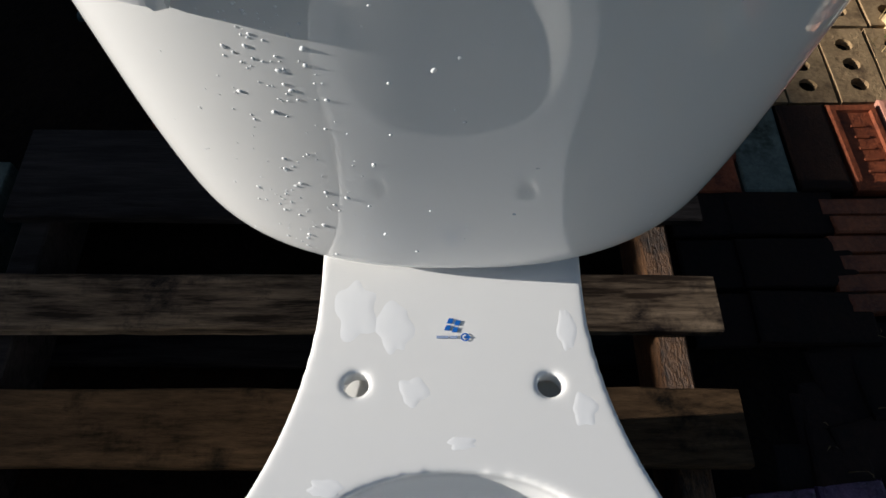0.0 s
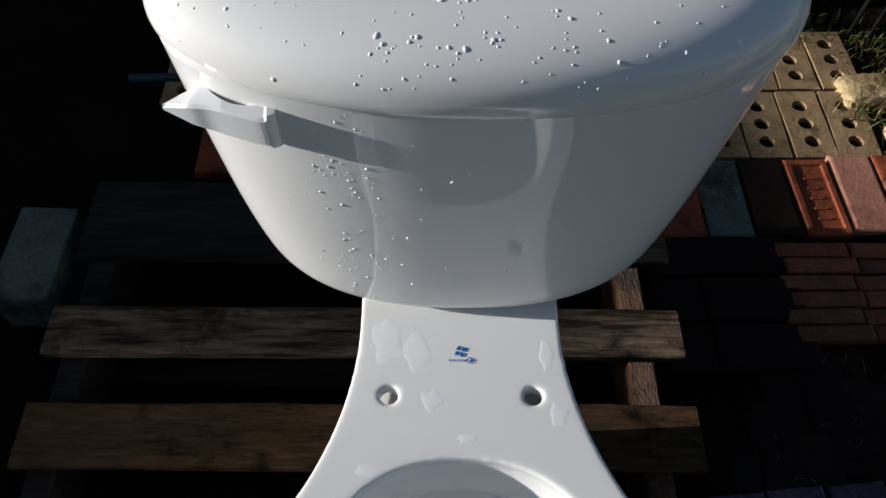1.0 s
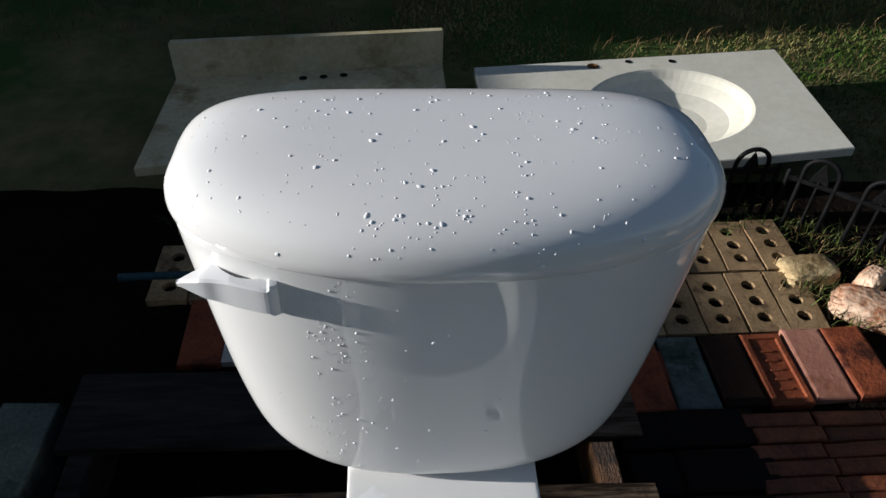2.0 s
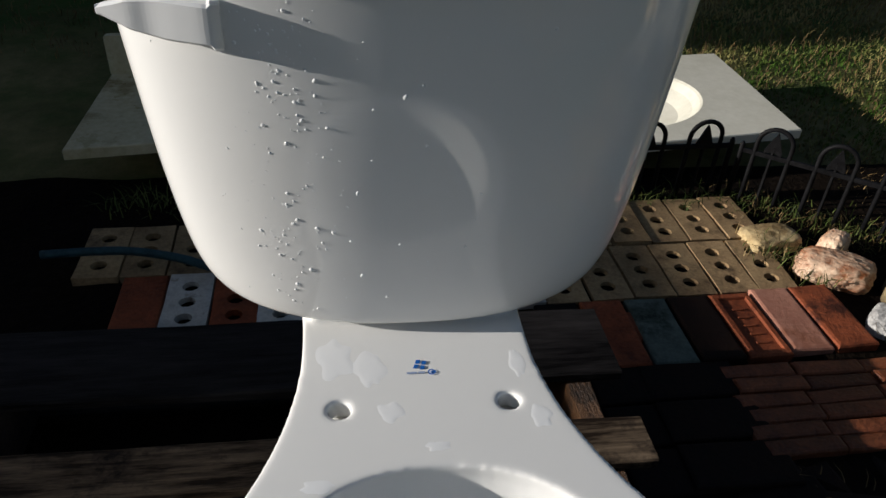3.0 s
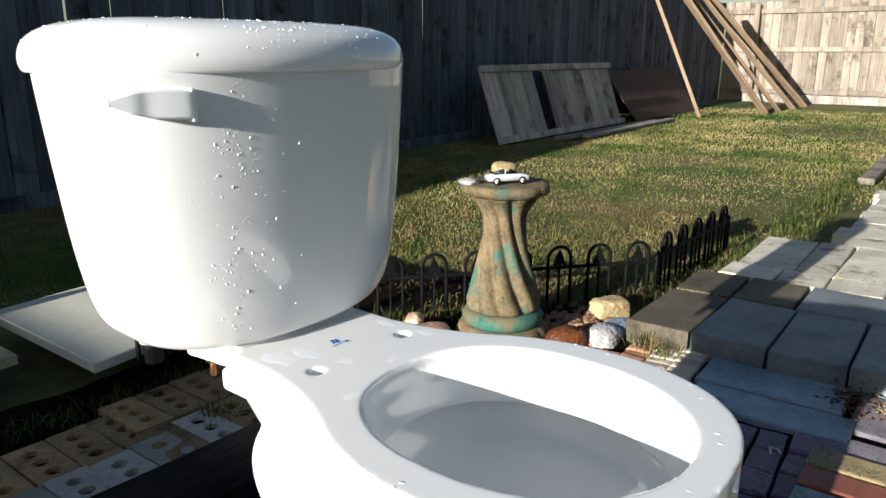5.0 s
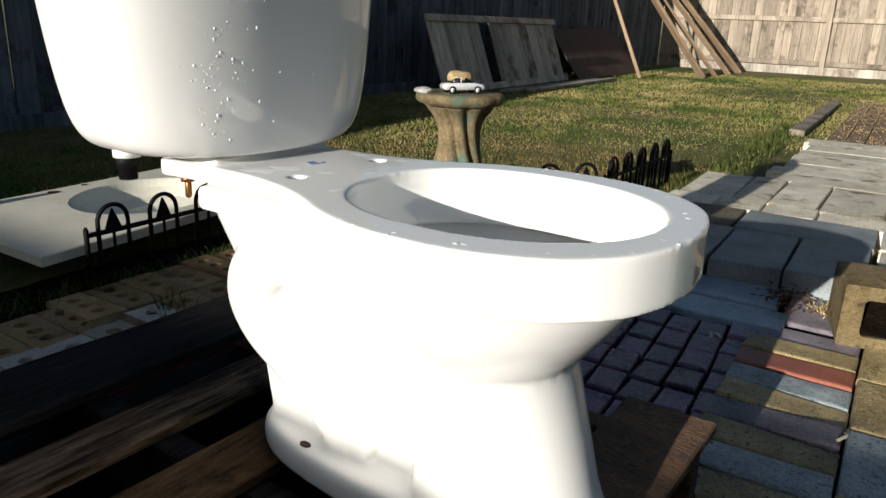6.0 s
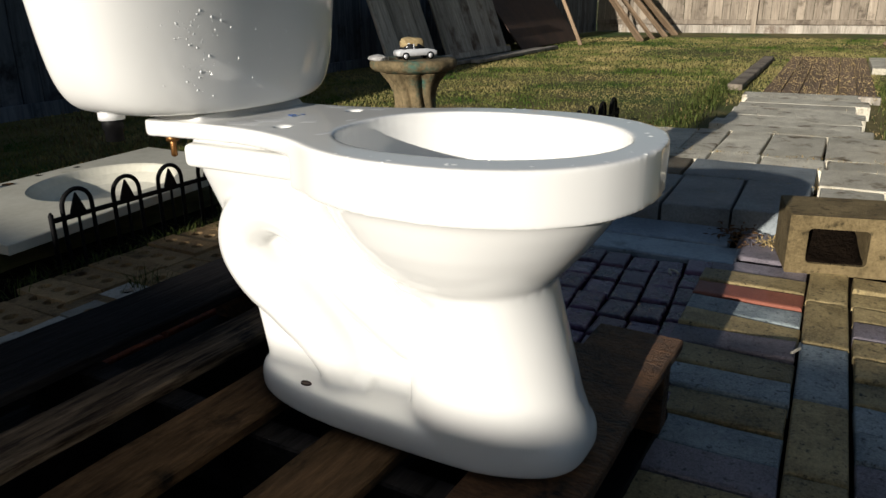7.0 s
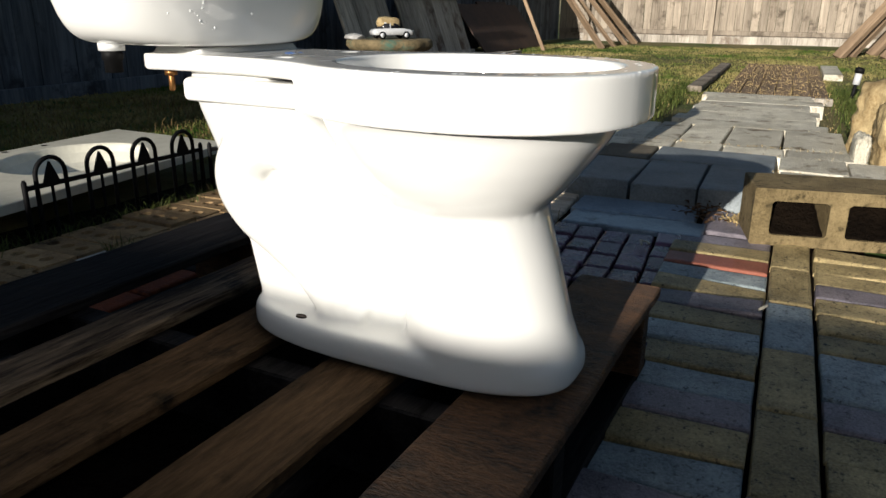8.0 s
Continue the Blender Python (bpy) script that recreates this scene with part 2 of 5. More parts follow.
DARK_GLASS = surface("dark_tinted_glass", (0.012, 0.013, 0.015), (0.03, 0.03, 0.034), 40, 0.1, 0, vary=0)
HOSE = surface("teal_hose", (0.010, 0.030, 0.038), (0.025, 0.065, 0.08), 40, 0.5, 0.1, vary=0)
TWIG = surface("pale_twig", (0.42, 0.38, 0.3), (0.66, 0.62, 0.53), 60, 0.7, 0.2, vary=0.1)
LEAF = surface("dead_leaf", (0.03, 0.018, 0.01), (0.16, 0.085, 0.035), 40, 0.7, 0.2, vary=0.3, island=True)


# ---- helpers of this scene ----
def mesh_of(name, bm, material, smooth=True):
    me = bpy.data.meshes.new(name)
    bm.normal_update()
    bm.to_mesh(me)
    bm.free()
    if smooth:
        for p in me.polygons:
            p.use_smooth = True
    for m in (material if isinstance(material, (list, tuple)) else [material]):
        me.materials.append(m)
    return me


def part(name, bm, material, parent, label="", smooth=True, m=None):
    ob = new(name, mesh_of(name, bm, material, smooth))
    ob.parent = parent
    if m is not None:
        ob.matrix_local = m
    if label:
        tagged(ob, label)
    return ob


def thing(name, m, label, category, group="", kind=""):
    ob = new(name)
    ob.empty_display_size = 0.05
    ob.matrix_world = m
    return tagged(ob, label, category, group, kind)


def solo(name, bm, material, m, label, category, group="", kind="", smooth=True):
    ob = new(name, mesh_of(name, bm, material, smooth))
    ob.matrix_world = m
    return tagged(ob, label, category, group, kind)


def shared(name, me, parent, m):
    """One more piece on a mesh that its like already uses."""
    ob = new(name, me)
    ob.parent = parent
    ob.matrix_local = m
    return ob


def add_box(bm, lo, hi, bevel=0.0, seg=1, m=None):
    c = [(a + b) / 2 for a, b in zip(lo, hi)]
    s = [b - a for a, b in zip(lo, hi)]
    mat = Matrix.LocRotScale(c, None, s)
    geo = bmesh.ops.create_cube(bm, size=1, matrix=mat)
    vs = geo["verts"]
    if bevel:
        es = list({e for v in vs for e in v.link_edges})
        r = bmesh.ops.bevel(bm, geom=es, offset=bevel, segments=seg, affect="EDGES", profile=0.5)
        vs = list({v for f in r["faces"] for v in f.verts} | {v for v in vs if v.is_valid})
    if m is not None:
        bmesh.ops.transform(bm, matrix=m, verts=[v for v in vs if v.is_valid])
    return bm


def loft(bm, rings, cap_start=True, cap_end=True, closed=True):
    """Skin between rings of equal numbers of points."""
    rows = [[bm.verts.new(p) for p in r] for r in rings]
    n = len(rows[0])
    for a, b in zip(rows, rows[1:]):
        for i in range(n if closed else n - 1):
            j = (i + 1) % n
            bm.faces.new((a[i], a[j], b[j], b[i]))
    if cap_start:
        bm.faces.new(list(reversed(rows[0])))
    if cap_end:
        bm.faces.new(rows[-1])
    return rows


def tube(bm, pts, radius, sides=8, cap=True, closed=False):
    pts = [Vector(p) for p in pts]
    rad = radius if isinstance(radius, (list, tuple)) else [radius] * len(pts)
    rings, side = [], None
    n = len(pts)
    for i, p in enumerate(pts):
        d = (pts[(i + 1) % n] - pts[i - 1]) if closed else (pts[min(i + 1, n - 1)] - pts[max(i - 1, 0)])
        d.normalize()
        if side is None:
            side = d.orthogonal().normalized()
        side = (side - d * side.dot(d)).normalized()
        up = d.cross(side)
        rings.append([p + (side * math.cos(a) + up * math.sin(a)) * rad[i] for a in [2 * math.pi * k / sides for k in range(sides)]])
    if closed:
        rings.append(rings[0])
    loft(bm, rings, cap and not closed, cap and not closed)
    return bm


def spline(pts, steps=8):
    """Catmull-Rom through the points."""
    pts = [Vector(p) for p in pts]
    out = []
    for i in range(len(pts) - 1):
        p0, p1, p2, p3 = pts[max(i - 1, 0)], pts[i], pts[i + 1], pts[min(i + 2, len(pts) - 1)]
        for k in range(steps):
            t = k / steps
            out.append(0.5 * ((2 * p1) + (p2 - p0) * t + (2 * p0 - 5 * p1 + 4 * p2 - p3) * t * t + (3 * p1 - p0 - 3 * p2 + p3) * t ** 3))
    out.append(pts[-1])
    return out


def superellipse(w, front, back, cy, z, nf=2.1, nb=4.0, n=72):
    """A plan outline: half-width w, centre line cy, depths to front (-y) and back (+y)."""
    ring = []
    for k in range(n):
        a = 2 * math.pi * k / n
        c, s = math.cos(a), math.sin(a)
        e, d = (nf, front) if s < 0 else (nb, back)
        ring.append(Vector((w * math.copysign(abs(c) ** (2 / e), c), cy + d * math.copysign(abs(s) ** (2 / e), s), z)))
    return ring


def rough_rock(bm, size, seed, sub=4, crag=0.3, flat=0.0):
    geo = bmesh.ops.create_icosphere(bm, subdivisions=sub, radius=1.0)
    off = Vector((seed * 3.7, seed * 1.9, seed * 5.3))
    for v in geo["verts"]:
        p = v.co.copy()
        k = 1 + crag * noise.noise(p * 1.1 + off) + crag * 0.6 * (abs(noise.noise(p * 2.6 + off)) - 0.2) + crag * 0.3 * noise.noise(p * 6 + off) + crag * 0.12 * noise.noise(p * 15 + off)
        q = p * k
        if flat:
            cube = (abs(p.x) ** 5 + abs(p.y) ** 5 + abs(p.z) ** 5) ** 0.2
            k = 1 + 0.32 * (k - 1) + 0.05 * noise.noise(p * 9 + off)
            q = p.lerp(p / cube, min(1.0, 2 * flat)) * k
        v.co = Vector((q.x * size[0], q.y * size[1], max(q.z, -0.7) * size[2] + 0.7 * size[2]))
    return bm


def scatter_drops(bm, tree, spots, rng, smallest=0.0008, largest=0.0024):
    """Flattened beads of water where rays (origin, direction) meet the glaze."""
    for origin, way in spots:
        hit, normal, _, _ = tree.ray_cast(origin, way)
        if hit is None:
            continue
        r = smallest + (largest - smallest) * rng.random() ** 3.6
        q = normal.to_track_quat("Z", "Y").to_matrix().to_4x4()
        m = Matrix.Translation(hit) @ q @ Matrix.Rotation(rng.random() * 6.28, 4, "Z") @ Matrix.Diagonal((r * (0.8 + 0.7 * rng.random()), r, r * 0.5, 1))
        bmesh.ops.create_icosphere(bm, subdivisions=2, radius=1.0, matrix=m)


# ---- the toilet ----
from mathutils.bvhtree import BVHTree

DECK_Z, PALLET_Z = 0.515, 0.135
TOILET = pose(0.006, 0.004, PALLET_Z, 0, 0, 5.5)
DOWN = Matrix.Translation((0, 0, -PALLET_Z))


def half_to_ring(half, z):
    """Mirrors a half outline (x >= 0, from the front point to the rear one) into a ring."""
    left = [Vector((-p[0], p[1], z)) for p in reversed(half) if p[0] > 1e-5]
    return [Vector((p[0], p[1], z)) for p in half] + left


def rim_outline(steps=6):
    return [(max(p.x, 0), p.y) for p in spline([(0, -0.433, 0), (0.055, -0.427, 0), (0.108, -0.406, 0), (0.153, -0.364, 0), (0.181, -0.302, 0), (0.189, -0.238, 0),
            (0.184, -0.178, 0), (0.166, -0.122, 0), (0.141, -0.076, 0), (0.122, -0.030, 0), (0.110, 0.018, 0), (0.105, 0.062, 0), (0.105, 0.110, 0), (0.110, 0.165, 0),
            (0.112, 0.196, 0), (0.088, 0.205, 0), (0, 0.206, 0)], steps)]


def egg(w, front, back, cy, z, n=64):
    return superellipse(w, front, back, cy, z, 2.05, 2.3, n)


def plate_with_holes(bm, outline, holes, z0, z1):
    edges = []
    for ring in [outline] + holes:
        vs = [bm.verts.new((p[0], p[1], z1)) for p in ring]
        for i, v in enumerate(vs):
            edges.append(bm.edges.new((v, vs[(i + 1) % len(vs)])))
    r = bmesh.ops.triangle_fill(bm, edges=edges, use_beauty=True, use_dissolve=False)
    faces = [g for g in r["geom"] if isinstance(g, bmesh.types.BMFace)]
    ext = bmesh.ops.extrude_face_region(bm, geom=faces, use_keep_orig=True)
    for v in [g for g in ext["geom"] if isinstance(g, bmesh.types.BMVert)]:
        v.co.z = z0


def fused(ob, voxel, rounds):
    """Runs the pieces of one casting together and softens their joins."""
    rm = ob.modifiers.new("cast", "REMESH")
    rm.mode, rm.voxel_size, rm.use_smooth_shade = "VOXEL", voxel, True
    sm = ob.modifiers.new("glaze", "SMOOTH")
    sm.factor, sm.iterations = 0.5, rounds


def build_toilet():
    t = thing("toilet", TOILET, "white china toilet without a seat, wet, standing on a pallet", "toilet")
    # rim and deck
    bm = bmesh.new()
    ring = half_to_ring(rim_outline(), 0)
    inner = egg(0.143, 0.168, 0.165, -0.229, 0)
    seat_holes = [[(sx * 0.072 + 0.0095 * math.cos(a), 0.0095 * math.sin(a)) for a in [2 * math.pi * k / 20 for k in range(20)]] for sx in (-1, 1)]
    plate_with_holes(bm, ring, [inner] + seat_holes, 0.494, DECK_Z)
    # skirt below the rim
    front = [p for p in rim_outline() if p[1] < -0.055]
    front = half_to_ring(front + [(0.0, front[-1][1])], 0)
    plate_with_holes(bm, front, [inner], 0.4595, 0.505)
    # inner lip of the rim, hanging over the bowl
    lip = [(0.500, 0.150, 0.175, 0.172), (0.500, 0.1425, 0.1675, 0.1645), (0.478, 0.1390, 0.1640, 0.1605), (0.449, 0.1310, 0.1555, 0.1515), (0.446, 0.1350, 0.1595, 0.1555), (0.458, 0.152, 0.176, 0.173)]
    lip_rings = [egg(w, f, b, -0.229, z) for z, w, f, b in lip]
    loft(bm, lip_rings + [lip_rings[0]], False, False)
    # shelf beneath the deck, with the slot above it
    add_box(bm, (-0.098, -0.06, 0.455), (0.098, 0.150, 0.486), 0.006, 2)
    add_box(bm, (-0.080, 0.02, 0.480), (0.080, 0.150, 0.500))
    # raised seat for the tank
    add_box(bm, (-0.097, 0.112, 0.505), (0.097, 0.195, 0.5235), 0.004, 2)
    bmesh.ops.recalc_face_normals(bm, faces=bm.faces)
    bmesh.ops.transform(bm, matrix=DOWN, verts=bm.verts)
    rim = part("rim", bm, CERAMIC, t, "glazed white rim and deck with two seat bolt holes")
    fused(rim, 0.0026, 9)
    # pedestal
    bm = bmesh.new()
    outer = [(0.335, 0.092, -0.316, -0.125), (0.349, 0.095, -0.318, -0.115), (0.358, 0.107, -0.329, -0.105), (0.370, 0.120, -0.341, -0.092), (0.387, 0.133, -0.355, -0.080), (0.408, 0.146, -0.371, -0.066), (0.432, 0.1565, -0.388, -0.052), (0.450, 0.1635, -0.398, -0.045), (0.4585, 0.171, -0.407, -0.04), (0.466, 0.176, -0.413, -0.04), (0.482, 0.176, -0.413, -0.04)]
    rings = [egg(w, -0.235 - f, b + 0.235, -0.235, z) for z, w, f, b in outer]
    cavity = [(0.486, 0.158, -0.399, -0.052), (0.445, 0.151, -0.388, -0.060), (0.410, 0.133, -0.364, -0.084), (0.385, 0.092, -0.32, -0.11), (0.368, 0.05, -0.27, -0.14), (0.362, 0.02, -0.24, -0.18)]
    rings += [egg(w, -0.229 - f, b + 0.229, -0.229, z) for z, w, f, b in cavity]
    loft(bm, rings)
    # front column
    col = [(0.140, 0.1045, -0.378, -0.150), (0.160, 0.1040, -0.377, -0.150), (0.180, 0.1015, -0.371, -0.150), (0.205, 0.0975, -0.361, -0.149), (0.235, 0.0945, -0.353, -0.148), (0.290, 0.0915, -0.337, -0.165), (0.340, 0.0925, -0.321, -0.160), (0.356, 0.0935, -0.319, -0.15)]
    loft(bm, [egg(w, -0.25 - f, b + 0.25, -0.25, z) for z, w, f, b in col])
    # foot flange
    flange = [(0.1352, 0.098, -0.371, 0.104), (0.139, 0.104, -0.378, 0.110), (0.160, 0.105, -0.377, 0.110), (0.172, 0.101, -0.372, 0.106), (0.1755, 0.094, -0.362, 0.098)]
    loft(bm, [superellipse(w, -0.14 - f, b + 0.14, -0.14, z, 3.0, 2.6) for z, w, f, b in flange])
    # web behind the column
    web = [(0.165, 0.050, -0.25, 0.092), (0.25, 0.042, -0.25, 0.118), (0.33, 0.042, -0.20, 0.150), (0.375, 0.048, -0.09, 0.160), (0.44, 0.080, -0.035, 0.164), (0.465, 0.088, -0.03, 0.166)]
    loft(bm, [superellipse(w, 0.02 - f, b - 0.02, 0.02, z, 5, 5) for z, w, f, b in web])
    # trapway, standing out on both flanks
    path = spline([(0, -0.175, 0.250), (0, -0.125, 0.290), (0, -0.066, 0.345), (0, -0.012, 0.395), (0, 0.042, 0.408), (0, 0.086, 0.384), (0, 0.096, 0.345), (0, 0.070, 0.308), (0, 0.022, 0.278), (0, -0.022, 0.240), (0, -0.052, 0.190), (0, -0.062, 0.165)], 5)
    for sx in (-1, 1):
        tube(bm, [(sx * (0.049 - 0.025 * max(0.0, (-0.09 - p.y) / 0.085) - 0.022 * max(0.0, (0.27 - p.z) / 0.1)), p.y, p.z) for p in path], 0.041, 14)
        tube(bm, [(sx * 0.045, -0.10, 0.176), (sx * 0.045, -0.03, 0.192)], 0.022, 12)
    bmesh.ops.recalc_face_normals(bm, faces=bm.faces)
    bmesh.ops.transform(bm, matrix=DOWN, verts=bm.verts)
    ped = part("pedestal", bm, CERAMIC, t, "white china pedestal with a moulded trapway")
    fused(ped, 0.0035, 16)
    # dark slots of the floor bolts
    for sx in (-1, 1):
        bm = bmesh.new()
        ringo = [Vector((sx * 0.080 + 0.0048 * math.cos(a), -0.012 + 0.0085 * math.sin(a), 0.0415)) for a in [2 * math.pi * k / 20 for k in range(20)]]
        ringi = [Vector((sx * 0.080 + 0.0042 * math.cos(a), -0.012 + 0.0078 * math.sin(a), 0.0425)) for a in [2 * math.pi * k / 20 for k in range(20)]]
        low = [p + Vector((0, 0, -0.0005)) for p in ringi]
        loft(bm, [[p - Vector((0, 0, 0.006)) for p in ringo], ringo, ringi, low], True, True)
        part("bolt_hole", bm, RUST_SHEET, t, "rust-stained floor bolt hole")
    # print on the deck
    logo = part("logo", logo_mesh(), BLUE_INK, t, "small blue printed mark", smooth=False)
    bm = bmesh.new()
    for x0, x1, h in ((-0.0125, -0.0035, 0.0011), (-0.0025, 0.0035, 0.0011)):
        add_box(bm, (x0, 0.0375 - h, 0), (x1, 0.0375 + h, 0.0004))
    bmesh.ops.transform(bm, matrix=Matrix.Translation((0, 0, DECK_Z - PALLET_Z + 0.0004)), verts=bm.verts)
    part("print_line", bm, PRINT, logo, "faint line of blue print", smooth=False)
    # tank
    bm = bmesh.new()
    prof = [(0.5245, 0.105, 0.090, 0.070), (0.5258, 0.140, 0.094, 0.076), (0.531, 0.170, 0.097, 0.080), (0.544, 0.190, 0.100, 0.083), (0.568, 0.2035, 0.103, 0.086), (0.605, 0.213, 0.105, 0.088),
            (0.660, 0.222, 0.107, 0.089), (0.730, 0.230, 0.109, 0.090), (0.800, 0.237, 0.110, 0.091), (0.846, 0.241, 0.110, 0.092)]
    zs = spline([(w, f, z) for z, w, f, b in prof], 4)
    bs = spline([(b, 0, z) for z, w, f, b in prof], 4)
    loft(bm, [superellipse(p.x * 0.99, p.y, q.x, 0.187, p.z, 2.6, 4.8, 96) for p, q in zip(zs, bs)])
    bmesh.ops.transform(bm, matrix=DOWN, verts=bm.verts)
    tank_tree = BVHTree.FromBMesh(bm)
    tank = part("tank", bm, CERAMIC, t, "glossy white cistern tapering to its base")
    # lid
    bm = bmesh.new()
    lid = [(0.838, 0.238, 0.108, 0.108), (0.8385, 0.2445, 0.116, 0.118), (0.843, 0.2475, 0.119, 0.122), (0.853, 0.2485, 0.120, 0.124), (0.866, 0.2455, 0.117, 0.122), (0.877, 0.237, 0.109, 0.115),
           (0.886, 0.221, 0.094, 0.101), (0.892, 0.196, 0.073, 0.080), (0.8955, 0.157, 0.045, 0.05), (0.8965, 0.112, 0.015, 0.015)]
    pts = spline([(w, f, z) for z, w, f, b in lid], 4)
    bks = spline([(b, 0, z) for z, w, f, b in lid], 4)
    loft(bm, [superellipse(p.x * 0.988, p.y, q.x, 0.185, p.z, 2.1, 4.3, 96) for p, q in zip(pts, bks)])
    bmesh.ops.transform(bm, matrix=DOWN, verts=bm.verts)
    lid_tree = BVHTree.FromBMesh(bm)
    lid_ob = part("tank_lid", bm, CERAMIC, t, "domed white tank lid beaded with water", m=pose(0.001, 0, 0))
    # flush lever
    part("flush_lever", lever_mesh(), LEVER, t, "white plastic flush lever with a bowed arm", smooth=False)
    # outlet and bolts under the tank
    for x, y in ((-0.145, 0.215),):
        bm = bmesh.new()
        tube(bm, [(x, y, 0.529), (x, y, 0.519)], 0.016, 20)
        nut = part("inlet_nut", bm, LEVER, t, m=DOWN)
        bm = bmesh.new()
        tube(bm, [(x, y, 0.522), (x, y, 0.508), (x, y, 0.507), (x, y, 0.492)], [0.013, 0.013, 0.011, 0.011], 20)
        part("inlet_thread", bm, RUBBER, nut, "black threaded inlet")
    for sx in (-1, 1):
        bm = bmesh.new()
        tube(bm, [(sx * 0.092, 0.172, 0.500), (sx * 0.092, 0.172, 0.468), (sx * 0.092, 0.172, 0.466)], [0.0042, 0.0042, 0.002], 10)
        tube(bm, [(sx * 0.092, 0.172, 0.4935), (sx * 0.092, 0.172, 0.487)], 0.009, 6)
        part("tank_bolt", bm, BRASS, t, "corroded brass tank bolt", m=DOWN)
    # beads of water
    rng = random.Random(5)
    top = [(Vector((rng.uniform(-0.25, 0.25), rng.uniform(0.06, 0.27), 1.0)), Vector((0, 0, -1))) for _ in range(300)]
    bm = bmesh.new()
    scatter_drops(bm, lid_tree, top, rng, 0.0007, 0.0021)
    scatter_drops(bm, lid_tree, [(Vector((rng.gauss(0.01, 0.09), rng.gauss(0.085, 0.02), 1.0)), Vector((0, 0, -1))) for _ in range(70)], rng, 0.0007, 0.0018)
    drops = part("water", bm, WATER, lid_ob, "beads of clear water")
    tagged(drops, kind="stuff")
    bm = bmesh.new()
    face = [(Vector((rng.gauss(-0.105, 0.022), -0.3, rng.uniform(0.41, 0.685))), Vector((0, 1, 0))) for _ in range(120)]
    face += [(Vector((rng.gauss(-0.095, 0.012), -0.3, rng.gauss(0.645, 0.030))), Vector((0, 1, 0))) for _ in range(46)]
    face += [(Vector((rng.uniform(-0.2, 0.15), -0.3, rng.uniform(0.41, 0.68))), Vector((0, 1, 0))) for _ in range(45)]
    scatter_drops(bm, tank_tree, face, rng, 0.0006, 0.0018)
    tagged(part("water", bm, WATER, tank, "beads of clear water"), kind="stuff")
    # water lying on the rim
    bm = bmesh.new()
    half = rim_outline(8)
    for _ in range(110):
        i = rng.randrange(2, 56)
        p = half[i]
        s = rng.choice((-1, 1))
        k = rng.uniform(0.88, 0.985)
        r = 0.001 + 0.0024 * rng.random() ** 3
        m = Matrix.Translation((s * p[0] * k, -0.235 + (p[1] + 0.235) * k, DECK_Z - PALLET_Z - 0.0008)) @ Matrix.Rotation(rng.random() * 6, 4, "Z") @ Matrix.Diagonal((r * rng.uniform(0.8, 1.8), r, r * 0.4, 1))
        bmesh.ops.create_icosphere(bm, subdivisions=2, radius=1, matrix=m)
    for _ in range(34):
        a = rng.gauss(-1.0, 0.35)
        w = 0.1885
        x, y = (w - 0.0005) * math.cos(a), -0.2385 + w * math.sin(a)
        r = 0.0007 + 0.0012 * rng.random() ** 2
        m = Matrix.Translation((x, y, rng.uniform(0.33, 0.372))) @ Vector((math.cos(a), math.sin(a), 0)).to_track_quat("Z", "Y").to_matrix().to_4x4() @ Matrix.Diagonal((r, r * 1.3, r * 0.6, 1))
        bmesh.ops.create_icosphere(bm, subdivisions=2, radius=1, matrix=m)
    # flat wet patches on the deck
    for x, y, sx, sy, sd in ((-0.075, 0.06, 0.02, 0.03, 1), (-0.045, 0.045, 0.016, 0.026, 2), (-0.03, -0.005, 0.013, 0.014, 3), (0.088, 0.045, 0.008, 0.022, 4), (0.005, -0.044, 0.012, 0.006, 5), (0.095, -0.02, 0.012, 0.014, 6), (-0.09, -0.075, 0.016, 0.007, 7)):
        ringp = []
        for k in range(40):
            a = 2 * math.pi * k / 40
            q = 1 + 0.4 * noise.noise(Vector((math.cos(a) * 1.6 + sd * 5, math.sin(a) * 1.6, sd)))
            ringp.append(Vector((x + sx * q * math.cos(a), y + sy * q * math.sin(a), DECK_Z - PALLET_Z - 0.0003)))
        cen = Vector((x, y, 0))
        r0 = ringp
        r1 = [Vector((cen.x + (p.x - cen.x) * 0.82, cen.y + (p.y - cen.y) * 0.82, p.z + 0.0003)) for p in ringp]
        r2 = [Vector((cen.x + (p.x - cen.x) * 0.5, cen.y + (p.y - cen.y) * 0.5, p.z + 0.0004)) for p in ringp]
        loft(bm, [r0, r1, r2])
    tagged(part("water", bm, WATER, rim, "drops and thin puddles of water"), kind="stuff")
    return t


def logo_mesh():
    """Four blades round a gap, and a small ring beside the print."""
    bm = bmesh.new()
    z = DECK_Z - PALLET_Z + 0.0004
    for i in (-1, 1):
        for j in (-1, 1):
            cx, cy = i * 0.0028 + j * 0.0010, 0.0475 + j * 0.0029 - i * 0.0008
            pts = [(cx - 0.0027, cy - 0.0021), (cx + 0.0012, cy - 0.0023), (cx + 0.0026, cy + 0.0019), (cx - 0.0011, cy + 0.0022)]
            loft(bm, [[Vector((x, y, z)) for x, y in pts], [Vector((x, y, z + 0.0004)) for x, y in pts]])
    outer = [Vector((0.0095 + 0.0034 * math.cos(a), 0.0375 + 0.0034 * math.sin(a), z + 0.0004)) for a in [6.283 * k / 24 for k in range(24)]]
    inner = [Vector((0.0095 + 0.0022 * math.cos(a), 0.0375 + 0.0022 * math.sin(a), z + 0.0004)) for a in [6.283 * k / 24 for k in range(24)]]
    loft(bm, [outer, inner], False, False)
    add_box(bm, (0.0085, 0.0368, z), (0.0135, 0.0382, z + 0.0005))
    return bm


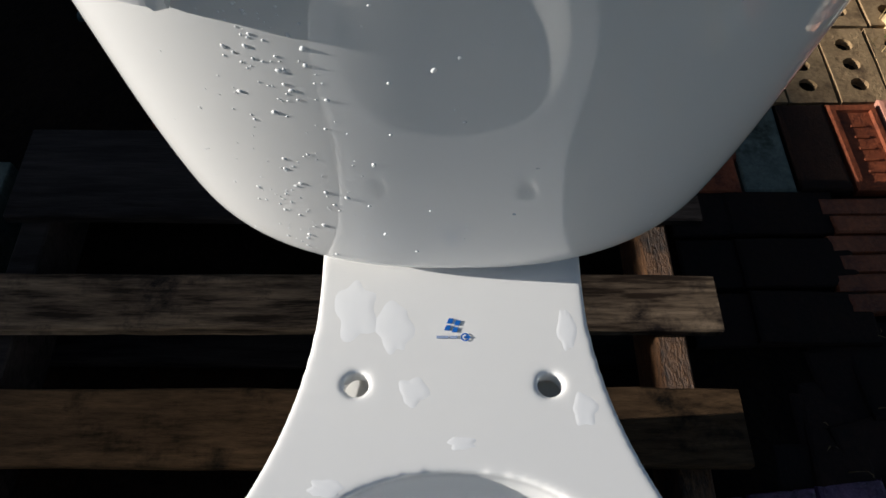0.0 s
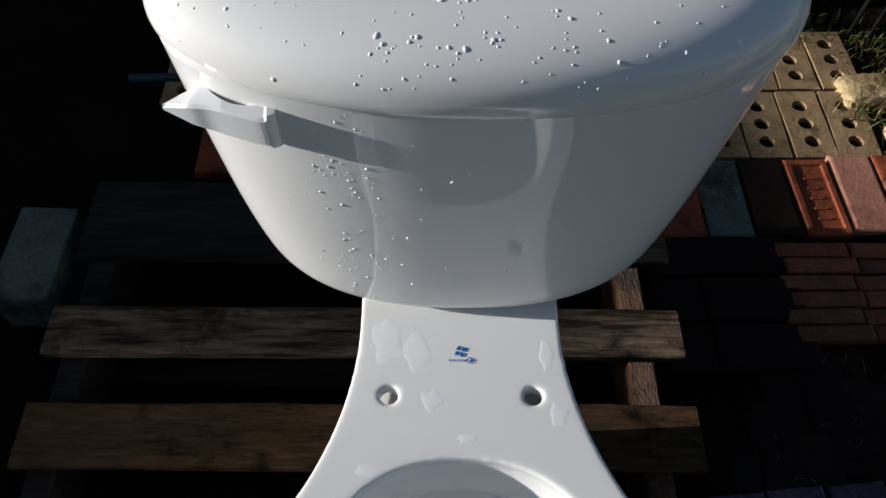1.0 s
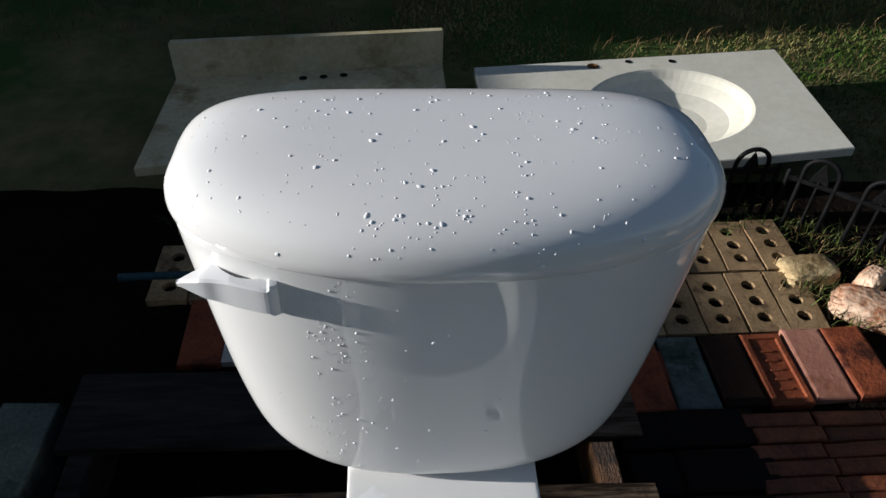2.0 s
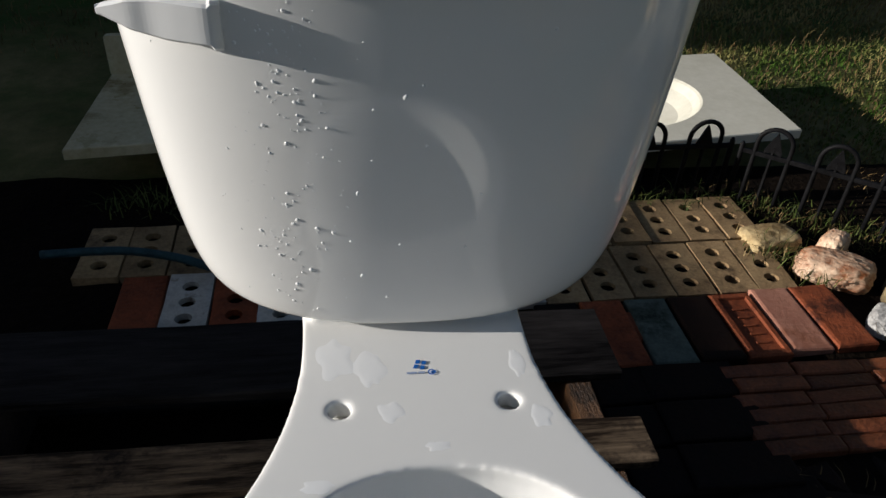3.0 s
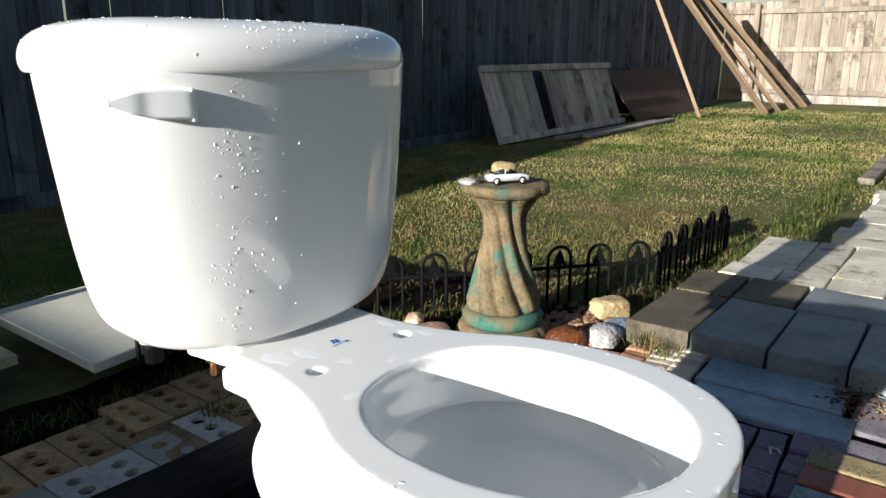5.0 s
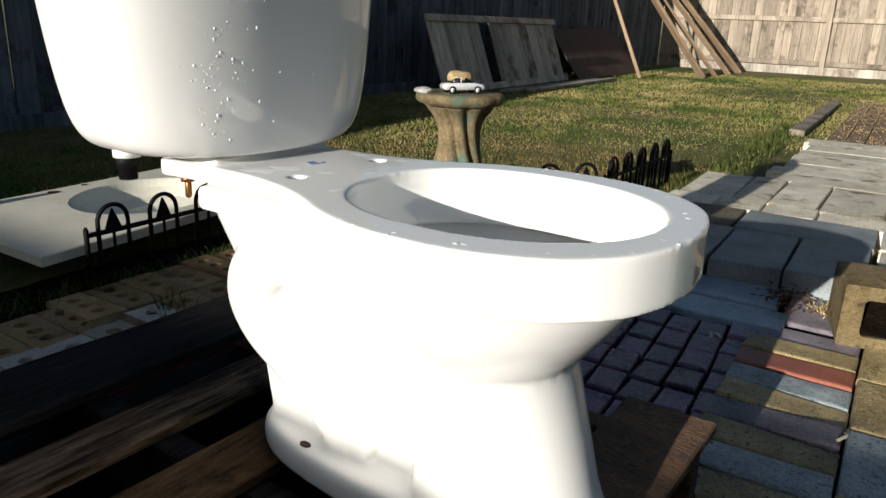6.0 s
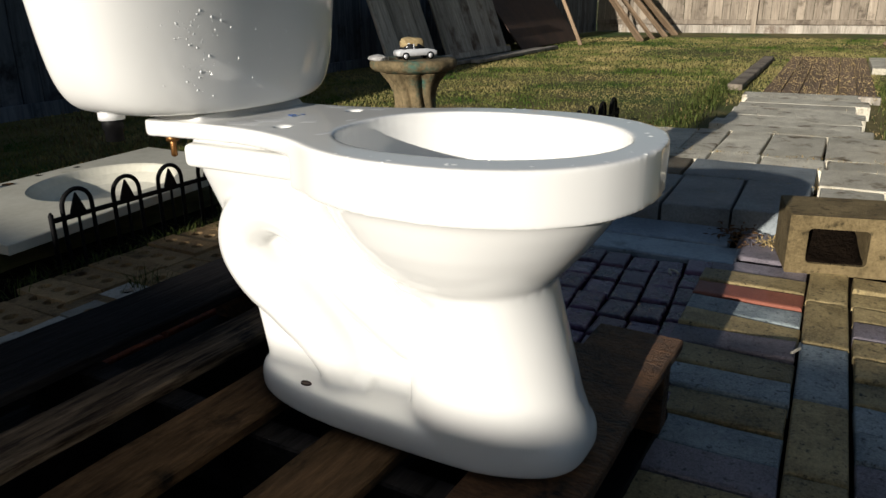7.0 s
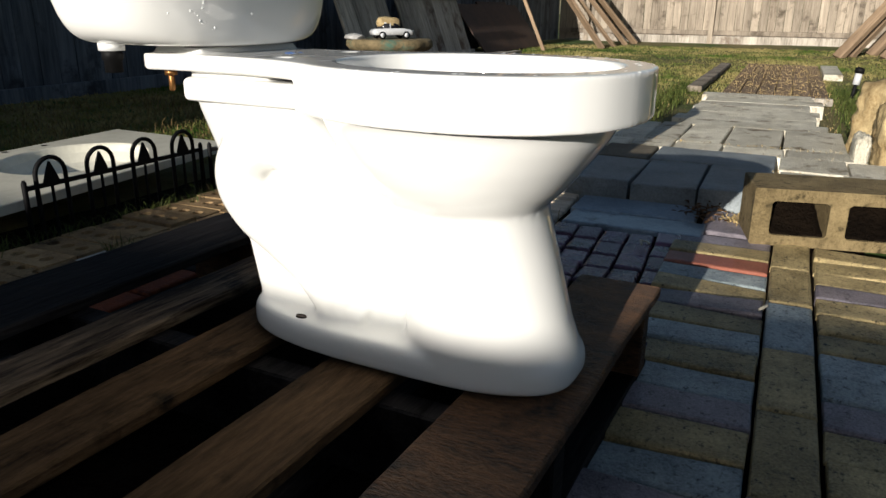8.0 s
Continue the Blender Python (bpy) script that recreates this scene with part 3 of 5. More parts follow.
def lever_mesh():
    """Seen from above: a block at the pivot, a bridge clear of the tank, a flared tip."""
    bm = bmesh.new()
    front = spline([(-0.152, 0.080, 0), (-0.160, 0.0765, 0), (-0.180, 0.081, 0), (-0.200, 0.087, 0), (-0.215, 0.0895, 0), (-0.236, 0.096, 0)], 5)
    back = spline([(-0.152, 0.104, 0), (-0.160, 0.103, 0), (-0.166, 0.093, 0), (-0.184, 0.093, 0), (-0.197, 0.101, 0), (-0.206, 0.112, 0), (-0.214, 0.112, 0), (-0.236, 0.098, 0)], 5)
    n = 26
    def sample(c, u):
        x = u * (len(c) - 1)
        i = min(int(x), len(c) - 2)
        return c[i].lerp(c[i + 1], x - i)
    rings = []
    for k in range(n + 1):
        u = k / n
        f, b = sample(front, u), sample(back, u)
        h = 0.017 if u < 0.16 else 0.0145 - 0.006 * max(0.0, u - 0.5) / 0.5
        zc = 0.807 + 0.006 * u
        h = h if u < 0.8 else h * (1 - 3.2 * (u - 0.8))
        e = 0.0022
        ring = []
        mid = (f + b) / 2
        for dx, dz in ((0, -h + e), (e, -h), (1 - e, -h), (1, -h + e), (1, h - e), (1 - e, h), (e, h), (0, h - e)):
            if dx in (0, 1):
                p = f if dx == 0 else b
            else:
                d = (b - f)
                lg = max(d.length, 1e-6)
                p = f + d * (min(e / lg, 0.4) if dx == e else 1 - min(e / lg, 0.4))
            ring.append(Vector((p.x, p.y, zc + dz)))
        rings.append(ring)
    loft(bm, rings)
    tube(bm, [(-0.158, 0.100, 0.806), (-0.158, 0.130, 0.806)], 0.012, 14)
    bmesh.ops.recalc_face_normals(bm, faces=bm.faces)
    bmesh.ops.transform(bm, matrix=DOWN @ Matrix.Translation((0.010, 0.003, 0)), verts=bm.verts)
    return bm


build_toilet()


# ---- the pallet ----
def build_pallet():
    p = thing("wooden_pallet", pose(0.006, 0.004, 0, 0, 0, 5.5), "old wooden pallet with gaps between wet weathered boards, under the toilet", "pallet")
    rng = random.Random(11)

    def board(x0, x1, y0, y1, z0, z1, material, name, label, seed):
        bm = bmesh.new()
        nx = 24
        rings = []
        for i in range(nx + 1):
            x = x0 + (x1 - x0) * i / nx
            w0 = y0 + 0.004 * noise.noise(Vector((x * 3, seed, 0))) + 0.0015 * noise.noise(Vector((x * 22, seed, 1)))
            w1 = y1 + 0.004 * noise.noise(Vector((x * 3, seed, 5))) + 0.0015 * noise.noise(Vector((x * 22, seed, 7)))
            d = 0.0015 * noise.noise(Vector((x * 5, seed, 9)))
            e = 0.003
            ring = [(w0 + e, z0), (w1 - e, z0), (w1, z0 + e), (w1, z1 - e), (w1 - e, z1), (w0 + e, z1), (w0, z1 - e), (w0, z0 + e)]
            rings.append([Vector((x, y, z + (d if z > z0 + e else 0))) for y, z in ring])
        loft(bm, rings)
        bmesh.ops.recalc_face_normals(bm, faces=bm.faces)
        return part(name, bm, material, p, label, smooth=False)

    top = [(-0.400, -0.262, PALLET_FRONT, "wet brown sawn front board"), (-0.172, -0.065, PALLET, ""), (0.037, 0.137, PALLET, ""), (0.217, 0.303, PALLET_GREY, "weathered grey board with knots"), (0.395, 0.560, PALLET_WET_SHADED, "dark wet rear board")]
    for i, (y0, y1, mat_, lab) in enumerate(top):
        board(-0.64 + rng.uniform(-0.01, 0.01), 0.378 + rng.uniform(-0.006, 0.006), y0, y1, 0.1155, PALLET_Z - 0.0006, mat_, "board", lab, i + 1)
    # stringers and bottom boards: under-deck shade is in the wood colour
    for k, x in enumerate((-0.62, -0.140, 0.290)):
        bm = bmesh.new()
        add_box(bm, (x, -0.395, 0.006), (x + 0.042, 0.572, 0.115), 0.003)
        part("stringer", bm, PALLET_FRONT if k == 2 else PALLET_WET_SHADED, p, smooth=False)
    for k, y in enumerate((-0.39, -0.1, 0.22, 0.49)):
        board(-0.63, 0.37, y, y + 0.085, -0.012, 0.0055, PALLET_WET_SHADED, "bottom_board", "", 20 + k)


build_pallet()


# ---- the ground ----
YARD = 8.2
YC, YS = math.cos(radians(YARD)), math.sin(radians(YARD))


def yard(u, v, z=0.0):
    """Along the yard (u, away from the house) and across it (v), in the world."""
    return Vector((u * YC - v * YS, u * YS + v * YC, z))


def unyard(x, y):
    return x * YC + y * YS, -x * YS + y * YC


def in_bare(x, y):
    """Paved, bricked or covered ground, where no lawn grows."""
    u, v = unyard(x, y)
    if -2.5 < u < 1.6 and -1.4 < v < 0.30:
        return True
    if -1.1 < x < 0.95 and -0.6 < y < 1.22:
        return True
    if 0.9 < x < 1.55 and 0.0 < y < 0.75:
        return True
    if 1.35 < u < 4.6 and -0.92 < v < 0.12 + 0.10 * (2.6 - u if u < 2.6 else 0):
        return True
    if 4.55 < u < 8.4 and -0.86 < v < -0.12:
        return True
    return False


def build_ground():
    bm = bmesh.new()
    xs = [-60, -30, -15, -9] + [-7 + 0.25 * i for i in range(89)] + [18, 24, 40, 80]
    ys = [-60, -30, -15, -9] + [-5 + 0.25 * i for i in range(57)] + [12, 20, 40, 80]
    grid = []
    for x in xs:
        row = []
        for y in ys:
            z = -0.035 + 0.02 * noise.noise(Vector((x * 0.5, y * 0.5, 3)))
            if in_bare(x, y):
                z = -0.045
            row.append(bm.verts.new((x, y, z)))
        grid.append(row)
    for i in range(len(xs) - 1):
        for j in range(len(ys) - 1):
            bm.faces.new((grid[i][j], grid[i + 1][j], grid[i + 1][j + 1], grid[i][j + 1]))
    solo("ground", bm, LAWN, Matrix.Identity(4), "patchy winter lawn over brown soil", "lawn", kind="structure")
    # soil sheet, coloured as dark as the shade under boards and bricks
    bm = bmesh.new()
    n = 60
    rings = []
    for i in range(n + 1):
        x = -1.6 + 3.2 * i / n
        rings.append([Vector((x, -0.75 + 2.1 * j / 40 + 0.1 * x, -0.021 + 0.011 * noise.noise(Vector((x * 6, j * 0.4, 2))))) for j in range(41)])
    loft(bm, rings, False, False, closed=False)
    solo("soil", bm, SOIL, Matrix.Identity(4), "soil under the pallet and between the bricks, shade put into its colour", "soil", kind="structure")


def blade(bm, x, y, z, h, w, rng):
    a = rng.random() * 6.283
    lean = rng.uniform(0.2, 1.5) * h
    dx, dy = math.cos(a), math.sin(a)
    px, py = -dy * w, dx * w
    m = (x + dx * lean * 0.35, y + dy * lean * 0.35, z + h * 0.6)
    return [(x - px, y - py, z), (x + px, y + py, z), (m[0] + px * 0.7, m[1] + py * 0.7, m[2]), (m[0] - px * 0.7, m[1] - py * 0.7, m[2]), (x + dx * lean, y + dy * lean, z + h * rng.uniform(0.75, 1.0))]


def grass_mesh(name, spots, material, label, seed, category="grass"):
    rng = random.Random(seed)
    verts, faces = [], []
    for x, y, z, h, w in spots:
        i = len(verts)
        verts += blade(None, x, y, z, h, w, rng)
        faces += [(i, i + 1, i + 2, i + 3), (i + 3, i + 2, i + 4)]
    me = bpy.data.meshes.new(name)
    me.from_pydata(verts, [], faces)
    me.materials.append(material)
    return tagged(new(name, me), label, category, kind="stuff")


def build_grass():
    rng = random.Random(3)
    lawn, dry, green, straw = [], [], [], []
    while len(lawn) < 120000:
        d = 0.9 + 12.5 * rng.random() ** 1.7
        a = radians(rng.uniform(-14, 86))
        x, y = -0.5 + d * math.cos(a), -0.4 + d * math.sin(a)
        u, v = unyard(x, y)
        if in_bare(x, y) or v > 3.85 or u > 14.6 or (x < 1.2 and y < 2.05 and x > -1.05):
            continue
        k = 0.5 + 0.5 * noise.noise(Vector((x * 1.2, y * 1.2, 8)))
        h = (0.010 + 0.022 * k * rng.random()) * (1 + 0.06 * d)
        w = 0.0012 + 0.0006 * d
        lawn.append((x, y, -0.04, h, w))
    # rough growth behind the sinks, along the edging and by the path
    for _ in range(7000):
        x, y = rng.uniform(-2.2, 2.6), rng.uniform(1.95, 3.9)
        if x < 1.2 and y < 2.12:
            continue
        dry.append((x, y, -0.04, rng.uniform(0.02, 0.03 + 0.07 * max(0.0, noise.noise(Vector((x * 2.5, y * 2.5, 1))) + 0.4)), 0.0020))
    for _ in range(9000):
        x, y = rng.uniform(0.8, 3.4), 0.75 + abs(rng.gauss(0, 0.9))
        if y > 1.36 - 0.62 * (x - 0.85) and not in_bare(x, y) and not (x < 1.2 and y < 2.12):
            dry.append((x, y, -0.04, rng.uniform(0.012, 0.045), 0.0019))
    for _ in range(2600):
        t = rng.random()
        x, y = (0.85 + 1.05 * t, 1.25 - 0.6 * t) if rng.random() < 0.6 else (1.9 + 0.9 * t, 0.66 + 0.1 * t)
        (green if rng.random() < 0.6 else dry).append((x + rng.gauss(0, 0.05), y + rng.gauss(0, 0.05), -0.03, rng.uniform(0.02, 0.06), 0.0018))
    for _ in range(3800):
        t = rng.random()
        side = rng.random() < 0.5
        p = yard(2.3 + 3.6 * t, (0.18 if side else -0.98) + rng.gauss(0, 0.07), -0.03)
        green.append((p.x, p.y, -0.03, rng.uniform(0.02, 0.075), 0.0026))
    for _ in range(900):
        t = rng.random()
        green.append((-0.75 + 1.6 * t + rng.gauss(0, 0.02), 1.14 + 0.10 * t + rng.gauss(0, 0.03), -0.03, rng.uniform(0.02, 0.06), 0.0016))
    for c in ((0.86, 0.98), (0.93, 0.90), (1.42, 0.40), (1.40, 0.33), (0.28, 0.93), (1.02, 0.62)):
        for _ in range(60):
            green.append((c[0] + rng.gauss(0, 0.025), c[1] + rng.gauss(0, 0.025), -0.02, rng.uniform(0.02, 0.07), 0.0015))
        for _ in range(25):
            straw.append((c[0] + rng.gauss(0, 0.03), c[1] + rng.gauss(0, 0.03), -0.01, rng.uniform(0.02, 0.07), 0.001))
    for _ in range(160):
        p = yard(rng.gauss(1.40, 0.022), rng.gauss(-0.475, 0.02))
        straw.append((p.x, p.y, -0.004, rng.uniform(0.004, 0.014), 0.0016))
    for _ in range(45):
        dry.append((rng.uniform(0.55, 1.2), rng.uniform(0.10, 0.36), -0.02, rng.uniform(0.012, 0.045), 0.0014))
    for _ in range(2600):
        p = yard(rng.uniform(4.6, 8.3), rng.uniform(-0.85, -0.15) + rng.gauss(0, 0.02))
        straw.append((p.x, p.y, 0.012, rng.uniform(0.003, 0.014), 0.003))
    for _ in range(500):
        p = yard(rng.uniform(1.9, 4.5), rng.uniform(-0.85, 0.2))
        straw.append((p.x, p.y, 0.03, rng.uniform(0.004, 0.02), 0.0016))
    for _ in range(900):
        u = rng.choice((1.917, 2.207, 2.402, 2.965)) + rng.gauss(0, 0.02)
        p = yard(u, rng.uniform(-0.8, 0.25))
        straw.append((p.x, p.y, 0.048 if u < 2.9 else 0.042, rng.uniform(0.003, 0.010), 0.0016))
    grass_mesh("lawn_grass", lawn, GRASS, "short lawn grass, part green and part straw-coloured", 1)
    grass_mesh("dry_weeds", dry, GRASS_DRY, "dry brown weeds and grass behind the sinks", 2)
    grass_mesh("green_grass", green, GRASS_GREEN, "fresh green tufts along the edging and path", 4)
    grass_mesh("straw_litter", straw, STRAW, "dry straw scattered over the walk and stones", 6)


build_ground()


# ---- wooden fences ----
def picket_mesh(w, h, seed):
    bm = bmesh.new()
    e = 0.022
    pts = [(-w / 2, 0), (w / 2, 0), (w / 2, h - e), (w / 2 - e, h), (-w / 2 + e, h), (-w / 2, h - e)]
    bow = 0.006 * math.sin(seed * 2.3)
    loft(bm, [[Vector((x, -0.009 + bow * z / h, z)) for x, z in pts], [Vector((x, 0.009 + bow * z / h, z)) for x, z in pts]])
    bmesh.ops.recalc_face_normals(bm, faces=bm.faces)
    return bm


def fence(name, a, b, material, label, rails_front, h=1.83, pitch=0.142, pieces=True, post_every=2.4):
    """A close-boarded fence from a to b; its face looks to the right of that line."""
    a, b = Vector(a), Vector(b)
    d = b - a
    ang = math.degrees(math.atan2(d.y, d.x))
    f = thing(name, pose(a.x, a.y, -0.04, 0, 0, ang), label, "wooden fence", kind="structure")
    n = int(d.length / pitch)
    rng = random.Random(len(name))
    if pieces:
        metas = [mesh_of("picket", picket_mesh(pitch - 0.006, h + dh, k), material, False) for k, dh in enumerate((0, 0.02, -0.015, 0.008))]
        for i in range(n):
            shared("picket", metas[rng.randrange(4)], f, pose((i + 0.5) * pitch, rng.uniform(-0.004, 0.004), rng.uniform(0, 0.03), 0, rng.gauss(0, 0.25), 0))
    else:
        bm = bmesh.new()
        for i in range(n):
            add_box(bm, (i * pitch + 0.0001, -0.009, 0), ((i + 1) * pitch - 0.0001, 0.009, h + 0.005 * rng.random()))
        tagged(part("boards", bm, material, f, smooth=False), kind="stuff")
    y = -0.055 if rails_front else 0.055
    for z in (0.16, 0.93, 1.62):
        bm = bmesh.new()
        add_box(bm, (0, y - 0.044 if y > 0 else y - 0.0, z), (n * pitch, y + 0.0 if y > 0 else y + 0.044, z + 0.085), 0.004)
        part("rail", bm, material, f, smooth=False)
    k = 0
    while k * post_every < n * pitch:
        bm = bmesh.new()
        x = k * post_every + 0.6
        add_box(bm, (x - 0.045, y - 0.09 if rails_front else y + 0.002, -0.02), (x + 0.045, y - 0.002 if rails_front else y + 0.09, h - 0.04), 0.005)
        part("post", bm, material, f, smooth=False)
        k += 1


FV, FU = 3.92, 14.72
fence("fence_left", yard(-6.5, FV), yard(FU, FV), FENCE_SHADED, "tall weathered board fence along the lawn, shade put into its dark colour", False)
fence("fence_far", yard(FU, FV - 0.02), yard(FU, -9.0), FENCE_WOOD, "tall sunlit grey board fence closing the lawn", True)
fence("fence_right", yard(FU, -9.0), yard(-6.5, -9.0), FENCE_WOOD, "tall weathered board fence on the far side", False, pieces=False)
# out of view, added to shade pallet and toilet foot; height sets the edge
fence("fence_back", yard(-6.5, -9.0), yard(-6.5, FV), FENCE_WOOD, "unseen board fence added behind the walk to shade the low ground", False, h=1.792, pieces=False)

bm = bmesh.new()
add_box(bm, (0, 0, -0.04), (12.0, 0.025, 0.11), 0.004)
solo("base_board", bm, PANEL_WOOD, pose(*yard(FU - 0.13, FV - 0.5), 0, 0, YARD - 90), "pale board along the foot of the sunlit fence", "board", kind="structure", smooth=False)

# unseen gable-shaped wall, added to shade the lawn along the left fence
gable = [(2.65, 0.0), (2.72, 1.9), (4.3, 4.2), (5.9, 1.9), (5.9, 0.0)]
bm = bmesh.new()
loft(bm, [[yard(-6.75, v, z - 0.04) for v, z in gable], [yard(-7.05, v, z - 0.04) for v, z in gable]])
bmesh.ops.recalc_face_normals(bm, faces=bm.faces)
solo("wall_house", bm, FENCE_WOOD, Matrix.Identity(4), "unseen gable-shaped wall added behind the back fence to shade the lawn", "house wall", kind="structure", smooth=False)

# skirting timber along the foot of the left fence, in the same shade-darkened colour
bm = bmesh.new()
add_box(bm, (0, 0, -0.04), (10.0, 0.03, 0.06), 0.004)
solo("kick_board", bm, FENCE_SHADED, pose(*yard(-1.5, FV - 0.06), 0, 0, YARD), "low board along the foot of the fence, coloured as in shade", "board", kind="structure", smooth=False)


def lean_board(name, foot, top, w, t, material, label, category, group="", spin=0.0):
    foot, top = Vector(foot), Vector(top)
    d = top - foot
    bm = bmesh.new()
    add_box(bm, (-w / 2, -t / 2, 0), (w / 2, t / 2, d.length), 0.004)
    m = Matrix.Translation(foot) @ d.to_track_quat("Z", "Y").to_matrix().to_4x4() @ pose(0, 0, 0, 0, 0, spin)
    solo(name, bm, material, m, label, category, group, smooth=False)


# poles and planks propped on the fence, seen over the lawn
lean_board("pole", (9.75, 4.28, -0.03), (9.55, 5.15, 1.95), 0.05, 0.05, LUMBER, "slim raw pole leaning on the fence", "pole", "leaning lumber")
for k, (fx, fy, tx, ty, w) in enumerate(((10.95, 3.82, 10.0, 5.2, 0.14), (11.55, 3.84, 10.35, 5.3, 0.07), (12.3, 3.9, 10.9, 5.38, 0.09), (13.0, 3.98, 11.2, 5.4, 0.14))):
    lean_board("plank", (fx, fy, -0.03), (tx, ty, 2.15), w, 0.04, LUMBER, "long raw plank leaning on the fence", "plank", "leaning lumber", 20)
for k, (fx, fy, tx, ty, w) in enumerate(((10.9, 0.42, 11.9, -0.98, 0.13), (11.2, 0.30, 12.2, -1.06, 0.10), (11.9, 0.10, 12.8, -1.30, 0.15), (11.0, -0.14, 12.0, -1.52, 0.14))):
    lean_board("timber", (fx, fy, -0.03), (tx, ty, 2.0), w, 0.09, LUMBER, "thick brown timber leaning beside the path", "timber", "timbers by the path", 30)


def build_panel(u0, u1, h, label):
    """An old framed panel of boards, leaning on the fence."""
    m = pose(*yard(u0, FV - 0.62, -0.02), -64 + 90 - 46, 0, YARD)
    w = u1 - u0
    p = thing("fence_panel", m, label, "fence panel")
    for x0, x1, nm in ((0, 0.06, "frame_bar"), (w - 0.06, w, "frame_bar")):
        bm = bmesh.new()
        add_box(bm, (x0, 0, 0), (x1, 0.03, h), 0.004)
        part(nm, bm, PANEL_WOOD, p, smooth=False)
    for z0 in (0.0, h - 0.07):
        bm = bmesh.new()
        add_box(bm, (-0.04, -0.032, z0), (w + 0.04, -0.002, z0 + 0.07), 0.004)
        part("frame_rail", bm, PANEL_WOOD, p, smooth=False)
    n = 12
    rng = random.Random(2)
    for i in range(n):
        if i == 4:
            continue
        bm = bmesh.new()
        x = 0.06 + (w - 0.12) * i / n
        add_box(bm, (x + 0.002, 0.003, 0.01), (x + (w - 0.12) / n - 0.002, 0.02 + 0.004 * rng.random(), h - 0.01), 0.002)
        part("slat", bm, PANEL_WOOD, p, smooth=False)


build_panel(5.60, 8.55, 0.80, "old grey slatted panel leaning on the dark fence")
bm = bmesh.new()
add_box(bm, (0, 0, 0), (2.55, 0.02, 0.82), 0.004)
solo("metal_sheet", bm, RUST_SHEET, pose(*yard(8.95, FV - 0.66, -0.02), -38, 0, YARD), "dark brown rusty sheet leaning on the fence", "metal sheet", smooth=False)
bm = bmesh.new()
add_box(bm, (0, 0, 0), (1.25, 0.03, 0.85), 0.004)
solo("metal_sheet", bm, RUST_SHEET, pose(*yard(9.9, FV - 0.60, -0.02), -36, 0, YARD), "second rusty sheet with a pale top edge", "metal sheet", smooth=False)
for k in range(2):
    bm = bmesh.new()
    add_box(bm, (0, 0, 0), (2.6, 0.1, 0.035), 0.004)
    solo("plank", bm, PANEL_WOOD, pose(*yard(6.35 + 0.35 * k, FV - 0.92 - 0.13 * k, -0.02), 0, 0, YARD - 1 + k), "grey plank lying on the grass by the fence", "plank", "planks on the grass", smooth=False)


# ---- iron edging ----
def edging(a, b, count, label, top=0.2):
    a, b = Vector((*a, -0.03)), Vector((*b, -0.03))
    d = b - a
    e = thing("iron_edging", pose(a.x, a.y, a.z, 0, 0, math.degrees(math.atan2(d.y, d.x))), label, "garden edging", "iron edging")
    pitch = d.length / count
    aw = pitch * 0.56
    hoop_r = aw / 2
    zt = top + 0.03 - hoop_r
    bm = bmesh.new()
    pts = [(-hoop_r, 0, 0), (-hoop_r, 0, zt * 0.5)] + [(-hoop_r * math.cos(x), 0, zt + hoop_r * math.sin(x)) for x in [math.pi * k / 12 for k in range(13)]] + [(hoop_r, 0, zt * 0.5), (hoop_r, 0, 0)]
    tube(bm, pts, 0.0062, 8)
    hoop = mesh_of("hoop", bm, IRON)
    bm = bmesh.new()
    tube(bm, [(0, 0, 0.0), (0, 0, zt)], 0.0045, 6)
    head = [(0.0045, zt - 0.020), (0.021, zt - 0.026), (0.022, zt - 0.018), (0.011, zt + 0.010), (0.0, zt + 0.034)]
    for s in (1,):
        front = [Vector((x, -0.004, z)) for x, z in head] + [Vector((-x, -0.004, z)) for x, z in reversed(head[:-1])]
        back = [Vector((p.x, 0.004, p.z)) for p in front]
        loft(bm, [front, back])
    bmesh.ops.recalc_face_normals(bm, faces=bm.faces)
    spear = mesh_of("spear", bm, IRON, False)
    for i in range(count):
        x = (i + 0.5) * pitch
        shared("hoop", hoop, e, pose(x, 0, 0))
        shared("spear", spear, e, pose(x, 0, 0))
    bm = bmesh.new()
    add_box(bm, (0, -0.005, 0.149), (d.length, 0.005, 0.161), 0.001)
    part("rail", bm, IRON, e, smooth=False)
    for x in (0, d.length):
        bm = bmesh.new()
        tube(bm, [(x, 0, 0), (x, 0, 0.17), (x, 0, 0.178)], [0.007, 0.007, 0.003], 8)
        part("end_post", bm, IRON, e)


edging((0.215, 1.205), (0.84, 1.29), 4, "low black iron edging with hoops before the sinks", 0.195)
edging((0.86, 1.27), (1.885, 0.625), 8, "low black iron edging with hoops and spear points")
edging((1.95, 0.655), (2.74, 0.735), 5, "short black iron edging running beside the stones")


